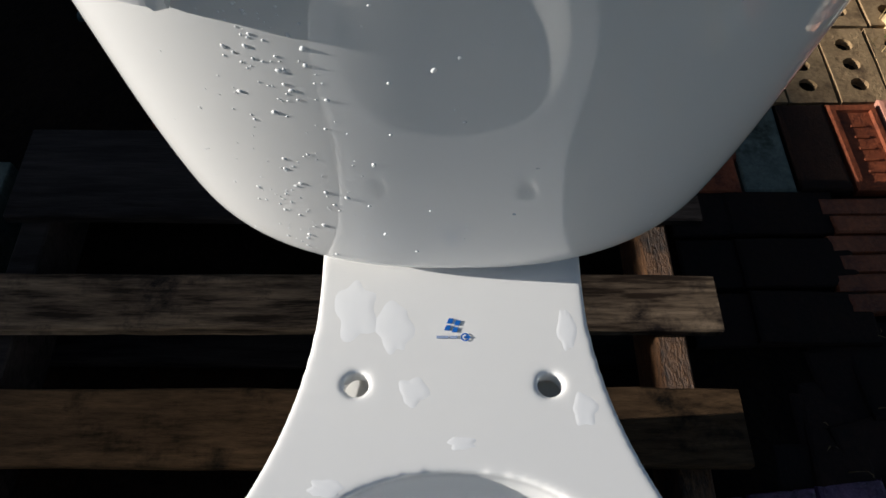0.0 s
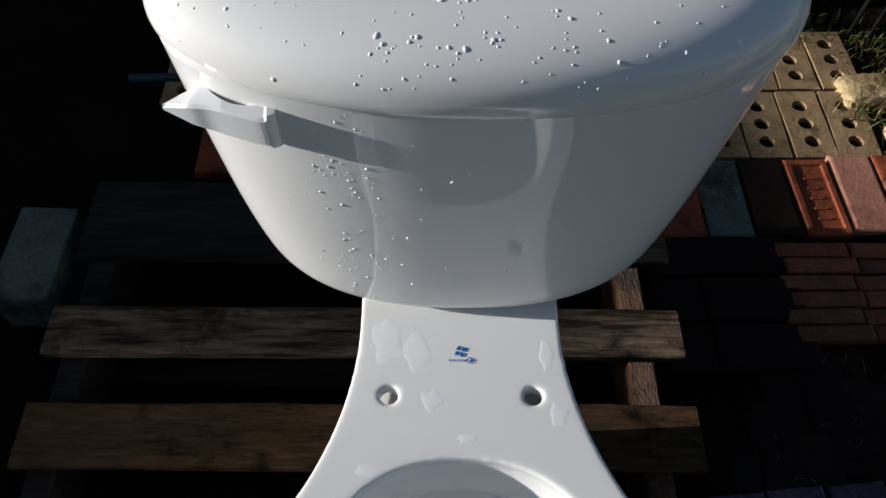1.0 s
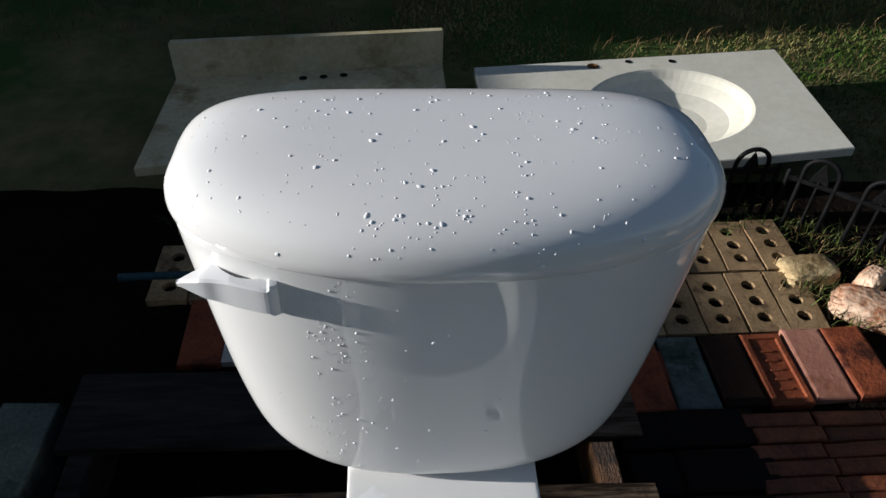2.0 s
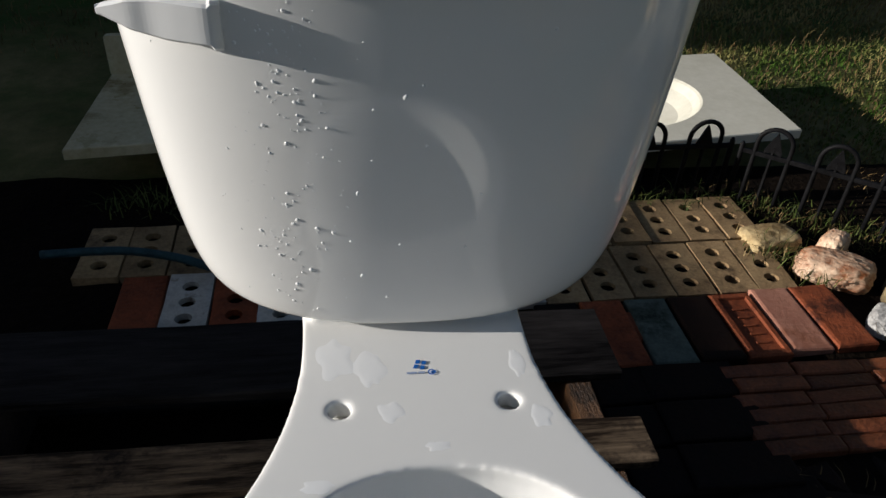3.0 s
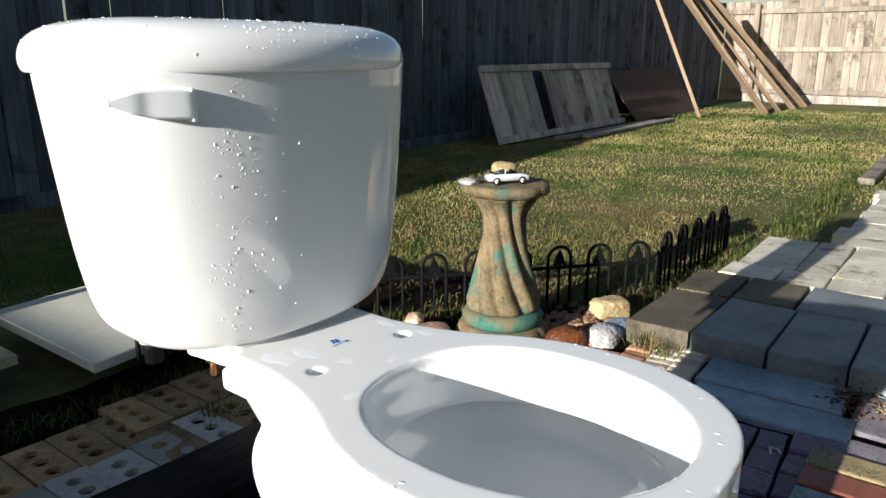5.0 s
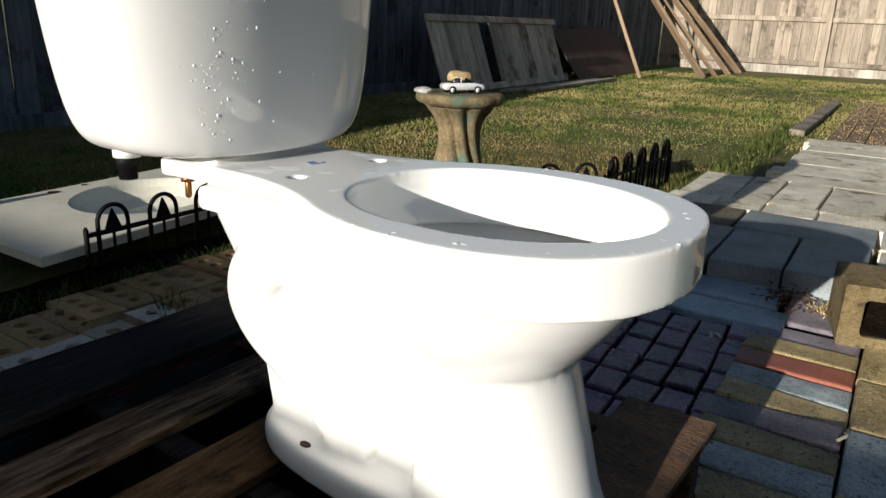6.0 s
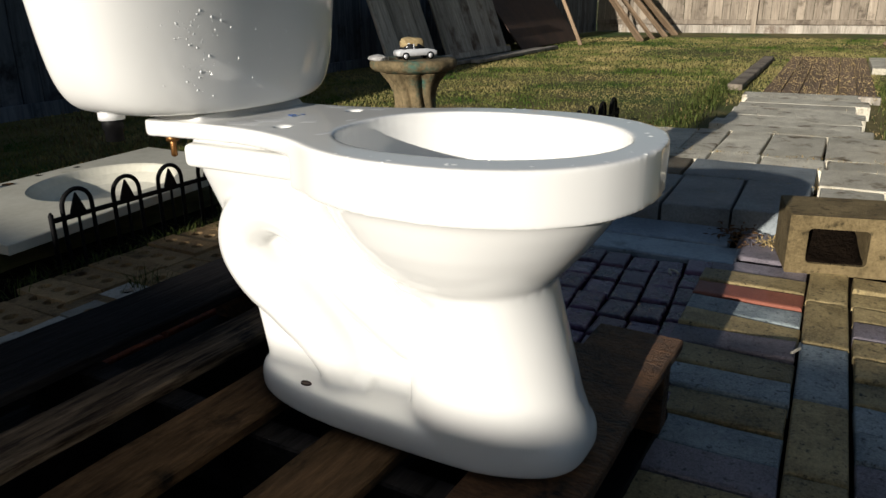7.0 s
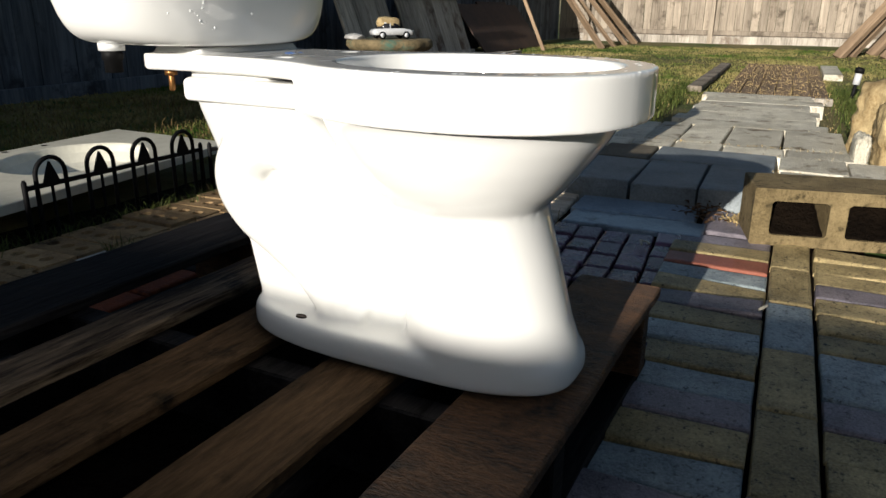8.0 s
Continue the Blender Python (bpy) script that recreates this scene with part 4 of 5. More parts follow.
# ---- the sinks ----
def sink_top(name, fl, fr, br, bl, z, basin, material, label, splash, holes):
    """A vanity top: a slab with a moulded oval basin that reaches down to the ground."""
    s = thing(name, Matrix.Identity(4), label, "sink top")
    fl, fr, br, bl = [Vector((*p, z)) for p in (fl, fr, br, bl)]
    cx, cy, rx, ry, depth = basin

    def at(u, v):
        return fl.lerp(fr, u).lerp(bl.lerp(br, u), v)
    bm = bmesh.new()
    n = 64
    square = []
    for k in range(n):
        a = 2 * math.pi * k / n
        c, q = math.cos(a), math.sin(a)
        r = 1 / max(abs(c), abs(q))
        square.append((0.5 + 0.5 * c * r, 0.5 + 0.5 * q * r))
    oval = [(cx + rx * math.cos(2 * math.pi * k / n), cy + ry * math.sin(2 * math.pi * k / n)) for k in range(n)]
    t = 0.028
    rings = [[at(u, v) - Vector((0, 0, t)) for u, v in square], [at(u, v) - Vector((0, 0, 0.003)) for u, v in square],
             [at(0.5 + (u - 0.5) * 0.993, 0.5 + (v - 0.5) * 0.990) for u, v in square]]
    for sc, dz in ((1.0, 0.0), (0.97, 0.006), (0.9, 0.03), (0.75, 0.062), (0.5, 0.083), (0.2, 0.09), (0.06, 0.091)):
        rings.append([at(cx + (u - cx) * sc, cy + (v - cy) * sc) - Vector((0, 0, dz * depth / 0.09)) for u, v in oval])
    under = [(0.06, 0.101), (0.3, 0.100), (0.8, 0.072), (1.04, 0.03)]
    for sc, dz in under:
        rings.append([at(cx + (u - cx) * sc, cy + (v - cy) * sc) - Vector((0, 0, max(dz * depth / 0.09, t if sc > 1 else 0))) for u, v in oval])
    loft(bm, rings + [rings[0]], False, False)
    bmesh.ops.recalc_face_normals(bm, faces=bm.faces)
    part("slab", bm, material, s, smooth=False)
    if splash:
        bm = bmesh.new()
        h = 0.115
        lo = [at(0.0, 0.955), at(1.0, 0.955), at(1.0, 1.0), at(0.0, 1.0)]
        loft(bm, [lo, [p + Vector((0, 0, h - 0.004)) for p in lo], [p + Vector((0, 0, h)) + (at(0.5, 0.977) - p) * 0.01 for p in lo]])
        bmesh.ops.recalc_face_normals(bm, faces=bm.faces)
        part("backsplash", bm, material, s, smooth=False)
    for u, v, r, mat_, lab in holes:
        c = at(u, v)
        bm = bmesh.new()
        o = [c + Vector((r * math.cos(a), r * math.sin(a), 0.0012)) for a in [6.2832 * k / 24 for k in range(24)]]
        i = [c + Vector((r * 0.8 * math.cos(a), r * 0.8 * math.sin(a), 0.0018)) for a in [6.2832 * k / 24 for k in range(24)]]
        d = [p - Vector((0, 0, 0.0012)) for p in i]
        loft(bm, [o, i, d], False, True)
        part("tap_hole", bm, mat_, s, lab)


sink_top("sink_top", (0.107, 1.225), (1.129, 1.480), (1.075, 2.085), (0.03, 1.850), 0.088, (0.55, 0.50, 0.255, 0.36, 0.078), IVORY,
         "ivory moulded sink top lying on the grass", False, [(0.37, 0.93, 0.019, BRASS, "rust-ringed tap hole"), (0.49, 0.955, 0.012, RUBBER, "dark tap hole"), (0.63, 0.93, 0.012, RUBBER, "dark tap hole")])
sink_top("sink_top", (-0.849, 1.195), (-0.020, 1.400), (-0.075, 1.860), (-0.890, 1.690), 0.100, (0.55, 0.46, 0.30, 0.36, 0.085), BONE,
         "stained bone-coloured sink top with a backsplash", True, [(0.47, 0.86, 0.013, RUBBER, "dark tap hole"), (0.545, 0.865, 0.013, RUBBER, "dark tap hole"), (0.62, 0.87, 0.013, RUBBER, "dark tap hole")])


# ---- the bird bath stand and what lies on it ----
def build_stand():
    s = thing("bird_bath_pedestal", pose(1.205, 0.785, -0.035, 0, 0, 20), "mossy fluted concrete bird bath pedestal with faded green paint", "pedestal")
    n = 120

    def ring(r, z, flute, lobes, twist, sq=0.0):
        out = []
        for k in range(n):
            a = 2 * math.pi * k / n
            f = 1 + flute * (abs(math.sin(lobes * (a + twist) / 2)) - 0.6)
            out.append(Vector((r * f * math.cos(a), r * f * math.sin(a), z)))
        return out
    bm = bmesh.new()
    loft(bm, [ring(0.130, 0, 0.04, 14, 0), ring(0.146, 0.012, 0.05, 14, 0), ring(0.146, 0.045, 0.05, 14, 0), ring(0.134, 0.062, 0.03, 14, 0), ring(0.118, 0.068, 0, 1, 0)])
    part("base", bm, BATH, s, "rough concrete base ring")
    bm = bmesh.new()
    loft(bm, [ring(0.118, 0.0685, 0, 1, 0), ring(0.127, 0.078, 0, 1, 0), ring(0.128, 0.098, 0, 1, 0), ring(0.120, 0.110, 0, 1, 0), ring(0.105, 0.115, 0, 1, 0)])
    part("collar", bm, BATH_GREEN, s, "green-painted moulded collar")
    bm = bmesh.new()
    prof = [(0.1155, 0.104, 0.06), (0.128, 0.112, 0.14), (0.165, 0.104, 0.20), (0.22, 0.088, 0.22), (0.28, 0.073, 0.24), (0.34, 0.062, 0.26), (0.40, 0.060, 0.26), (0.435, 0.070, 0.24), (0.460, 0.088, 0.20), (0.474, 0.102, 0.12)]
    pp = spline([(r, f, z) for z, r, f in prof], 4)
    loft(bm, [ring(p.x, p.z, p.y * 1.25, 9, 3.2 * (p.z - 0.1)) for p in pp])
    part("shaft", bm, BATH, s, "fluted shaft with green moss in the hollows")
    bm = bmesh.new()
    loft(bm, [ring(0.100, 0.4745, 0.1, 9, 0.5), ring(0.124, 0.482, 0.07, 9, 0.5), ring(0.136, 0.493, 0.04, 9, 0.5), ring(0.136, 0.506, 0.03, 9, 0.5), ring(0.131, 0.514, 0.02, 9, 0.5), ring(0.115, 0.5145, 0, 1, 0)])
    part("top", bm, BATH, s, "flat scalloped concrete top")


build_stand()


def build_car():
    """A small toy estate car."""
    car = thing("toy_car", pose(1.185, 0.765, 0.4798, 0, 0, -28), "small silver toy car on the bird bath pedestal", "toy car")
    bm = bmesh.new()
    half = 0.024
    side = [(-0.062, 0.012), (-0.064, 0.022), (-0.058, 0.029), (-0.030, 0.032), (0.035, 0.032), (0.058, 0.028), (0.066, 0.022), (0.065, 0.012)]
    rings = []
    for y, k in ((-half, 0.94), (-half * 0.92, 1.0), (half * 0.92, 1.0), (half, 0.94)):
        rings.append([Vector((x * k, y, 0.012 + (z - 0.012) * k)) for x, z in side])
    loft(bm, rings)
    bmesh.ops.recalc_face_normals(bm, faces=bm.faces)
    part("body", bm, SILVER, car)
    bm = bmesh.new()
    cab = [(-0.046, 0.0315), (-0.030, 0.046), (0.006, 0.047), (0.030, 0.0315)]
    loft(bm, [[Vector((x, y * k, z)) for x, z in cab] for y, k in ((-0.021, 1.0), (-0.017, 1.0), (0.017, 1.0), (0.021, 1.0))])
    bmesh.ops.recalc_face_normals(bm, faces=bm.faces)
    cabin = part("cabin", bm, DARK_GLASS, car, "dark car windows")
    bm = bmesh.new()
    add_box(bm, (-0.031, -0.0185, 0.0455), (0.008, 0.0185, 0.0492), 0.0015)
    part("roof", bm, SILVER, cabin)
    for x in (-0.012,):
        for s in (-1, 1):
            bm = bmesh.new()
            add_box(bm, (x - 0.002, s * 0.0205 - 0.0012, 0.031), (x + 0.002, s * 0.0205 + 0.0012, 0.047))
            part("door_pillar", bm, SILVER, cabin)
    for x in (-0.040, 0.042):
        for s in (-1, 1):
            bm = bmesh.new()
            tube(bm, [(x, s * 0.0195, 0.0115), (x, s * 0.0255, 0.0115)], 0.0115, 18)
            w = part("wheel", bm, RUBBER, car, "black tyre")
            bm = bmesh.new()
            tube(bm, [(x, s * 0.0255, 0.0115), (x, s * 0.0265, 0.0115)], 0.0072, 14)
            part("rim", bm, SILVER, w)
    for s in (-1, 1):
        bm = bmesh.new()
        add_box(bm, (0.062, s * 0.017 - 0.004, 0.020), (0.0675, s * 0.017 + 0.004, 0.025), 0.001)
        part("headlight", bm, WHITE_ROCK, car)


build_car()
bm = bmesh.new()
rough_rock(bm, (0.038, 0.024, 0.019), 4, 4, 0.5, 0.2)
solo("stone", bm, TAN_ROCK, pose(1.178, 0.772, 0.514, 0, 4, -28), "small tan stone lying on the toy car", "stone")
bm = bmesh.new()
rough_rock(bm, (0.026, 0.034, 0.010), 9, 3, 0.3)
solo("stone", bm, WHITE_ROCK, pose(1.105, 0.845, 0.478), "pale flat stone on the bird bath pedestal", "stone")


# ---- rocks round the brick bed ----
for x, y, z, size, seed, mt, rz, label in (
        (0.985, 0.915, -0.03, (0.085, 0.054, 0.040), 3, QUARTZ, -25, "pink and white quartz rock beside the bricks"),
        (0.885, 1.045, -0.03, (0.070, 0.046, 0.028), 7, TAN_ROCK, 15, "flat tan rock by the iron edging"),
        (1.02, 1.00, -0.03, (0.045, 0.03, 0.045), 12, QUARTZ, 40, "small pink rock by the iron edging"),
        (1.015, 0.735, -0.03, (0.044, 0.034, 0.033), 5, WHITE_ROCK, 50, "white pitted rock beside the pedestal"),
        (1.275, 0.585, -0.035, (0.062, 0.044, 0.046), 8, BROWN_ROCK, -20, "rust-brown rock at the edge of the bed"),
        (1.385, 0.520, -0.03, (0.056, 0.048, 0.040), 15, WHITE_ROCK, 10, "white pitted rock at the edge of the bed"),
        (1.475, 0.525, -0.03, (0.065, 0.045, 0.035), 18, SLATE_SKY, 0, "grey flat rock at the edge of the bed"),
        (1.61, 0.645, -0.03, (0.066, 0.046, 0.043), 21, TAN_ROCK, -25, "squarish sandstone lump by the iron edging"),
        (2.66, -0.70, -0.03, (0.20, 0.17, 0.165), 25, TAN_ROCK, 8, "large sandstone boulder beside the path"),
        (2.95, -0.66, -0.03, (0.24, 0.18, 0.20), 29, TAN_ROCK, -30, "tall sandstone boulder beside the path"),
        (2.43, -0.505, -0.03, (0.085, 0.030, 0.10), 31, FLAG, 8, "upright grey stone beside the path")):
    bm = bmesh.new()
    rough_rock(bm, size, seed, 5, 0.34, 0.48 if mt in (TAN_ROCK, FLAG) else 0.25)
    solo("rock", bm, mt, pose(x, y, z, 0, 0, rz), label, "rock", "rocks round the bed")

rng = random.Random(77)
bm = bmesh.new()
for _ in range(260):
    x, y = 1.42 + rng.gauss(0, 0.10), 0.68 + rng.gauss(0, 0.06)
    r = rng.uniform(0.007, 0.018)
    bmesh.ops.create_icosphere(bm, subdivisions=1, radius=r, matrix=Matrix.Translation((x, y, -0.018 + r * 0.3)) @ Matrix.Diagonal((1.3, 0.9, 0.7, 1)))
solo("pebbles", bm, PEBBLE, Matrix.Identity(4), "brown pebbles round the pedestal foot", "pebbles", kind="stuff")

# cinder block beside the path
def build_cinder():
    bm = bmesh.new()
    L, D, H = 0.395, 0.195, 0.150
    def rect(x0, x1, z0, z1, r, n=6):
        pts = []
        for cx, cz, a0 in ((x1 - r, z1 - r, 0), (x0 + r, z1 - r, 90), (x0 + r, z0 + r, 180), (x1 - r, z0 + r, 270)):
            pts += [(cx + r * math.cos(radians(a0 + 90 * k / n)), cz + r * math.sin(radians(a0 + 90 * k / n))) for k in range(n + 1)]
        return pts
    outline = rect(0, L, 0, H, 0.006)
    holes = [rect(0.045, 0.182, 0.028, 0.118, 0.012), rect(0.225, 0.355, 0.028, 0.118, 0.012)]
    plate_with_holes(bm, outline, holes, 0, D)
    bmesh.ops.recalc_face_normals(bm, faces=bm.faces)
    bmesh.ops.transform(bm, matrix=Matrix.Rotation(radians(90), 4, "X"), verts=bm.verts)
    solo("cinder_block", bm, CINDER, pose(1.235, -0.352, -0.004, 0, 0, -71) @ pose(0, D, 0), "tan concrete cinder block lying with its cores sideways", "cinder block", smooth=False)
    # litter in the cores, its colour carrying the shade inside them
    bm = bmesh.new()
    rng = random.Random(9)
    for x0, x1 in ((0.048, 0.179), (0.228, 0.352)):
        rows = []
        for i in range(9):
            x = x0 + (x1 - x0) * i / 8
            rows.append([Vector((x, -0.185 + 0.17 * j / 8, 0.030 + 0.078 * (j / 8) ** 1.5 + 0.010 * noise.noise(Vector((x * 40, j * 0.9, 3))))) for j in range(9)] + [Vector((x, -0.015, 0.0285)), Vector((x, -0.185, 0.0285))])
        loft(bm, rows)
    bmesh.ops.recalc_face_normals(bm, faces=bm.faces)
    solo("core_litter", bm, SOIL, pose(1.235, -0.352, -0.004, 0, 0, -71) @ pose(0, D, 0), "soil and litter lying in the cinder block cores, shade put into the colour", "soil", kind="stuff", smooth=True)


build_cinder()

# concrete block by the pallet, hose, solar lamp, twig, kerb timber
bm = bmesh.new()
add_box(bm, (0, 0, 0), (0.105, 0.195, 0.105), 0.004, 2)
solo("concrete_block", bm, MOSSY, pose(-0.815, 0.262, -0.012, 0, 0, 4), "rough grey-green concrete block beside the pallet", "concrete block", smooth=False)
bm = bmesh.new()
tube(bm, spline([(-0.78, 0.86, 0.03), (-0.62, 0.875, 0.035), (-0.5, 0.865, 0.028), (-0.42, 0.845, 0.018), (-0.37, 0.835, 0.016)], 6), 0.0095, 12)
solo("garden_hose", bm, HOSE, Matrix.Identity(4), "end of a teal garden hose lying on the bricks", "hose")


def build_solar():
    s = thing("solar_lamp", pose(5.35, -0.235, -0.03, 6, 5, 0), "small black and steel solar lamp beside the walk", "garden lamp")
    bm = bmesh.new()
    tube(bm, [(0, 0, 0), (0, 0, 0.11)], 0.014, 12)
    part("stake", bm, RUBBER, s)
    bm = bmesh.new()
    tube(bm, [(0, 0, 0.11), (0, 0, 0.19)], 0.024, 16)
    part("barrel", bm, SILVER, s, "steel barrel")
    bm = bmesh.new()
    tube(bm, [(0, 0, 0.19), (0, 0, 0.225), (0, 0, 0.232)], [0.032, 0.032, 0.02], 16)
    part("cap", bm, RUBBER, s, "black cap")


build_solar()
bm = bmesh.new()
tube(bm, [(0.745, -0.470, 0.008), (0.77, -0.479, 0.009), (0.80, -0.475, 0.008)], [0.0028, 0.0034, 0.0022], 7)
solo("twig", bm, TWIG, Matrix.Identity(4), "short pale twig lying on the pavers", "twig")
bm = bmesh.new()
tube(bm, [(1.03, -0.135, 0.008), (1.05, -0.125, 0.012), (1.058, -0.14, 0.009), (1.045, -0.15, 0.007)], 0.0035, 7)
solo("twig", bm, TWIG, Matrix.Identity(4), "curled pale shoot on the purple bricks", "twig")
bm = bmesh.new()
add_box(bm, (0, -0.05, 0), (2.9, 0.06, 0.05), 0.012, 2)
solo("kerb_timber", bm, FENCE_WOOD, pose(*yard(5.25, 0.08, -0.03), 0, 0, YARD), "weathered timber kerb in the grass", "timber", smooth=False)
rng = random.Random(8)
verts, faces = [], []
for _ in range(90):
    p = yard(rng.gauss(1.40, 0.05), rng.gauss(-0.385, 0.03), 0.004 + rng.random() * 0.012)
    a, r = rng.random() * 6.28, rng.uniform(0.006, 0.014)
    i = len(verts)
    for k, (f, g) in enumerate(((-1, 0), (0, -0.45), (1, 0), (0, 0.45))):
        verts.append((p.x + r * (f * math.cos(a) - g * math.sin(a)), p.y + r * (f * math.sin(a) + g * math.cos(a)), p.z + 0.006 * rng.random() + (0.004 if k % 2 else 0)))
    faces.append((i, i + 1, i + 2, i + 3))
me = bpy.data.meshes.new("dead_leaves")
me.from_pydata(verts, [], faces)
me.materials.append(LEAF)
tagged(new("dead_leaves", me), "clump of wet dead leaves on the slate", "leaves", kind="stuff")


# ---- pieces: paving, bricks and tiles ----
def block_mesh(name, lx, ly, h, material, seed=0, bevel=0.005, warp=0.0015):
    """A worn block: its top edges rounded, its outline a little uneven. Origin under its centre."""
    bm = bmesh.new()
    nx, ny = 4, 3
    pts = [(-0.5 + k / nx, -0.5) for k in range(nx)] + [(0.5, -0.5 + k / ny) for k in range(ny)] + [(0.5 - k / nx, 0.5) for k in range(nx)] + [(-0.5, 0.5 - k / ny) for k in range(ny)]
    rings = []
    for z, inset in ((0, 0), (h - bevel, 0), (h - bevel * 0.3, bevel * 0.4), (h, bevel * 1.3)):
        ring = []
        for px, py in pts:
            wv = warp * noise.noise(Vector((px * 4 + seed * 7, py * 4, seed)))
            ring.append(Vector((px * (lx - 2 * inset) + wv, py * (ly - 2 * inset) - wv, z)))
        rings.append(ring)
    loft(bm, rings, False, True)
    return mesh_of(name, bm, material, False)


def cored_mesh(lx, ly, h, material, seed, cores=3):
    """A brick with round cores, lying on its face."""
    bm = bmesh.new()
    n = 4
    outline = []
    for (x0, y0), (x1, y1) in (((-0.5, -0.5), (0.5, -0.5)), ((0.5, -0.5), (0.5, 0.5)), ((0.5, 0.5), (-0.5, 0.5)), ((-0.5, 0.5), (-0.5, -0.5))):
        for k in range(n):
            px, py = x0 + (x1 - x0) * k / n, y0 + (y1 - y0) * k / n
            w = 0.0015 * noise.noise(Vector((px * 5 + seed, py * 5, seed)))
            outline.append((px * lx + w, py * ly - w))
    r = 0.0165
    holes = []
    for c in range(cores):
        cy = (c - (cores - 1) / 2) * ly * 0.27
        holes.append([(1.08 * r * math.cos(a), cy + r * math.sin(a)) for a in [6.2832 * k / 10 for k in range(10)]])
    plate_with_holes(bm, outline, holes, 0, h)
    bmesh.ops.recalc_face_normals(bm, faces=bm.faces)
    return mesh_of("brick", bm, material, False)


def build_pavement():
    p = thing("pavement", pose(0, 0, -0.055, 0, 0, YARD), "mottled concrete paver walk beside the pallet", "pavement", kind="structure")
    rng = random.Random(21)
    mats = [PAVER_OLIVE, PAVER_BLUE, PAVER_VIOLET, PAVER_OLIVE, PAVER_BLUE]
    soldier = [[block_mesh("paver", 0.0860, 0.235, 0.055, m, k * 3 + j, 0.005, 0.005) for j in range(2)] for k, m in enumerate(mats + [PAVER_RED])]
    stretch = [block_mesh("paver", 0.232, 0.085, 0.055, m, 40 + k, 0.006, 0.004) for k, m in enumerate((PAVER_OLIVE, PAVER_BLUE, PAVER_OLIVE, PAVER_VIOLET))]
    u = 1.165
    i = 0
    order = [2, 0, 5, 1, 0, 2, 0, 1, 0, 1, 2, 0, 1, 2, 1, 3, 4, 0, 2, 1, 0, 3, 1, 2]
    while u > -1.1:
        shared("paver", soldier[order[i % len(order)]][i % 2], p, pose(u, -0.462, rng.uniform(-0.006, 0.002), rng.gauss(0, 0.9), rng.gauss(0, 0.7), rng.gauss(0, 0.9)))
        u -= 0.0925
        i += 1
    u = 1.20
    i = 0
    for u in [1.075 - 0.237 * k for k in range(10)]:
        shared("paver", stretch[(0, 0, 1, 2, 0, 3, 1, 2, 0, 1)[i]], p, pose(u + 0.03, -0.6275, rng.uniform(-0.001, 0.003), 0, 0, rng.gauss(0, 0.5)))
        i += 1
    u = 1.14
    order = [0, 0, 3, 2, 0, 0, 0, 4, 1, 2, 0, 0, 2, 1, 0, 4, 2]
    i = 0
    while u > -1.1:
        shared("paver", soldier[order[i % len(order)]][i % 2], p, pose(u, -0.7955, rng.uniform(-0.006, 0.002), rng.gauss(0, 0.9), rng.gauss(0, 0.7), rng.gauss(0, 0.9)))
        u -= 0.0925
        i += 1
    for k in range(10):
        shared("paver", stretch[k % 4], p, pose(1.1 - 0.237 * k, -0.961, 0, 0, 0, rng.gauss(0, 0.5)))


def build_purple():
    p = thing("purple_paving", pose(0, 0, -0.06, 0, 0, 11), "wet purple bricks laid in columns beside the pallet", "paving", kind="structure")
    rng = random.Random(31)
    ms = [block_mesh("brick", 0.0985, 0.0640, 0.057, PURPLE, k, 0.006, 0.005) for k in range(5)]
    for c in range(6):
        off = rng.uniform(0, 0.1)
        for r in range(10):
            u = 1.105 - off * 0.3 - 0.104 * r
            v = -0.385 + 0.070 * c
            if u > 0.35:
                shared("brick", ms[rng.randrange(5)], p, pose(u, v, rng.uniform(-0.006, 0.002), rng.gauss(0, 1), rng.gauss(0, 1), rng.gauss(0, 1.5)))


def build_slate():
    p = thing("slate_strip", pose(0, 0, -0.05, 0, 0, YARD), "wet slate strips below the step, blue sky reflection put into their colour", "paving", kind="structure")
    rng = random.Random(41)
    for k, (u, lx, rows) in enumerate(((1.245, 0.145, ((-0.215, 0.39),)), (1.41, 0.175, ((-0.19, 0.37),)), (1.375, 0.24, ((-0.475, 0.17),)))):
        for j, (v, ly) in enumerate(rows):
            shared("slate", block_mesh("slate", lx - 0.005, ly - 0.006, 0.048 if k < 2 else 0.044, SLATE_SKY if k < 2 else PAVER_VIOLET, k * 5 + j, 0.005, 0.003), p, pose(u, v, rng.uniform(-0.003, 0.001), 0, 0, rng.gauss(0, 0.8)))


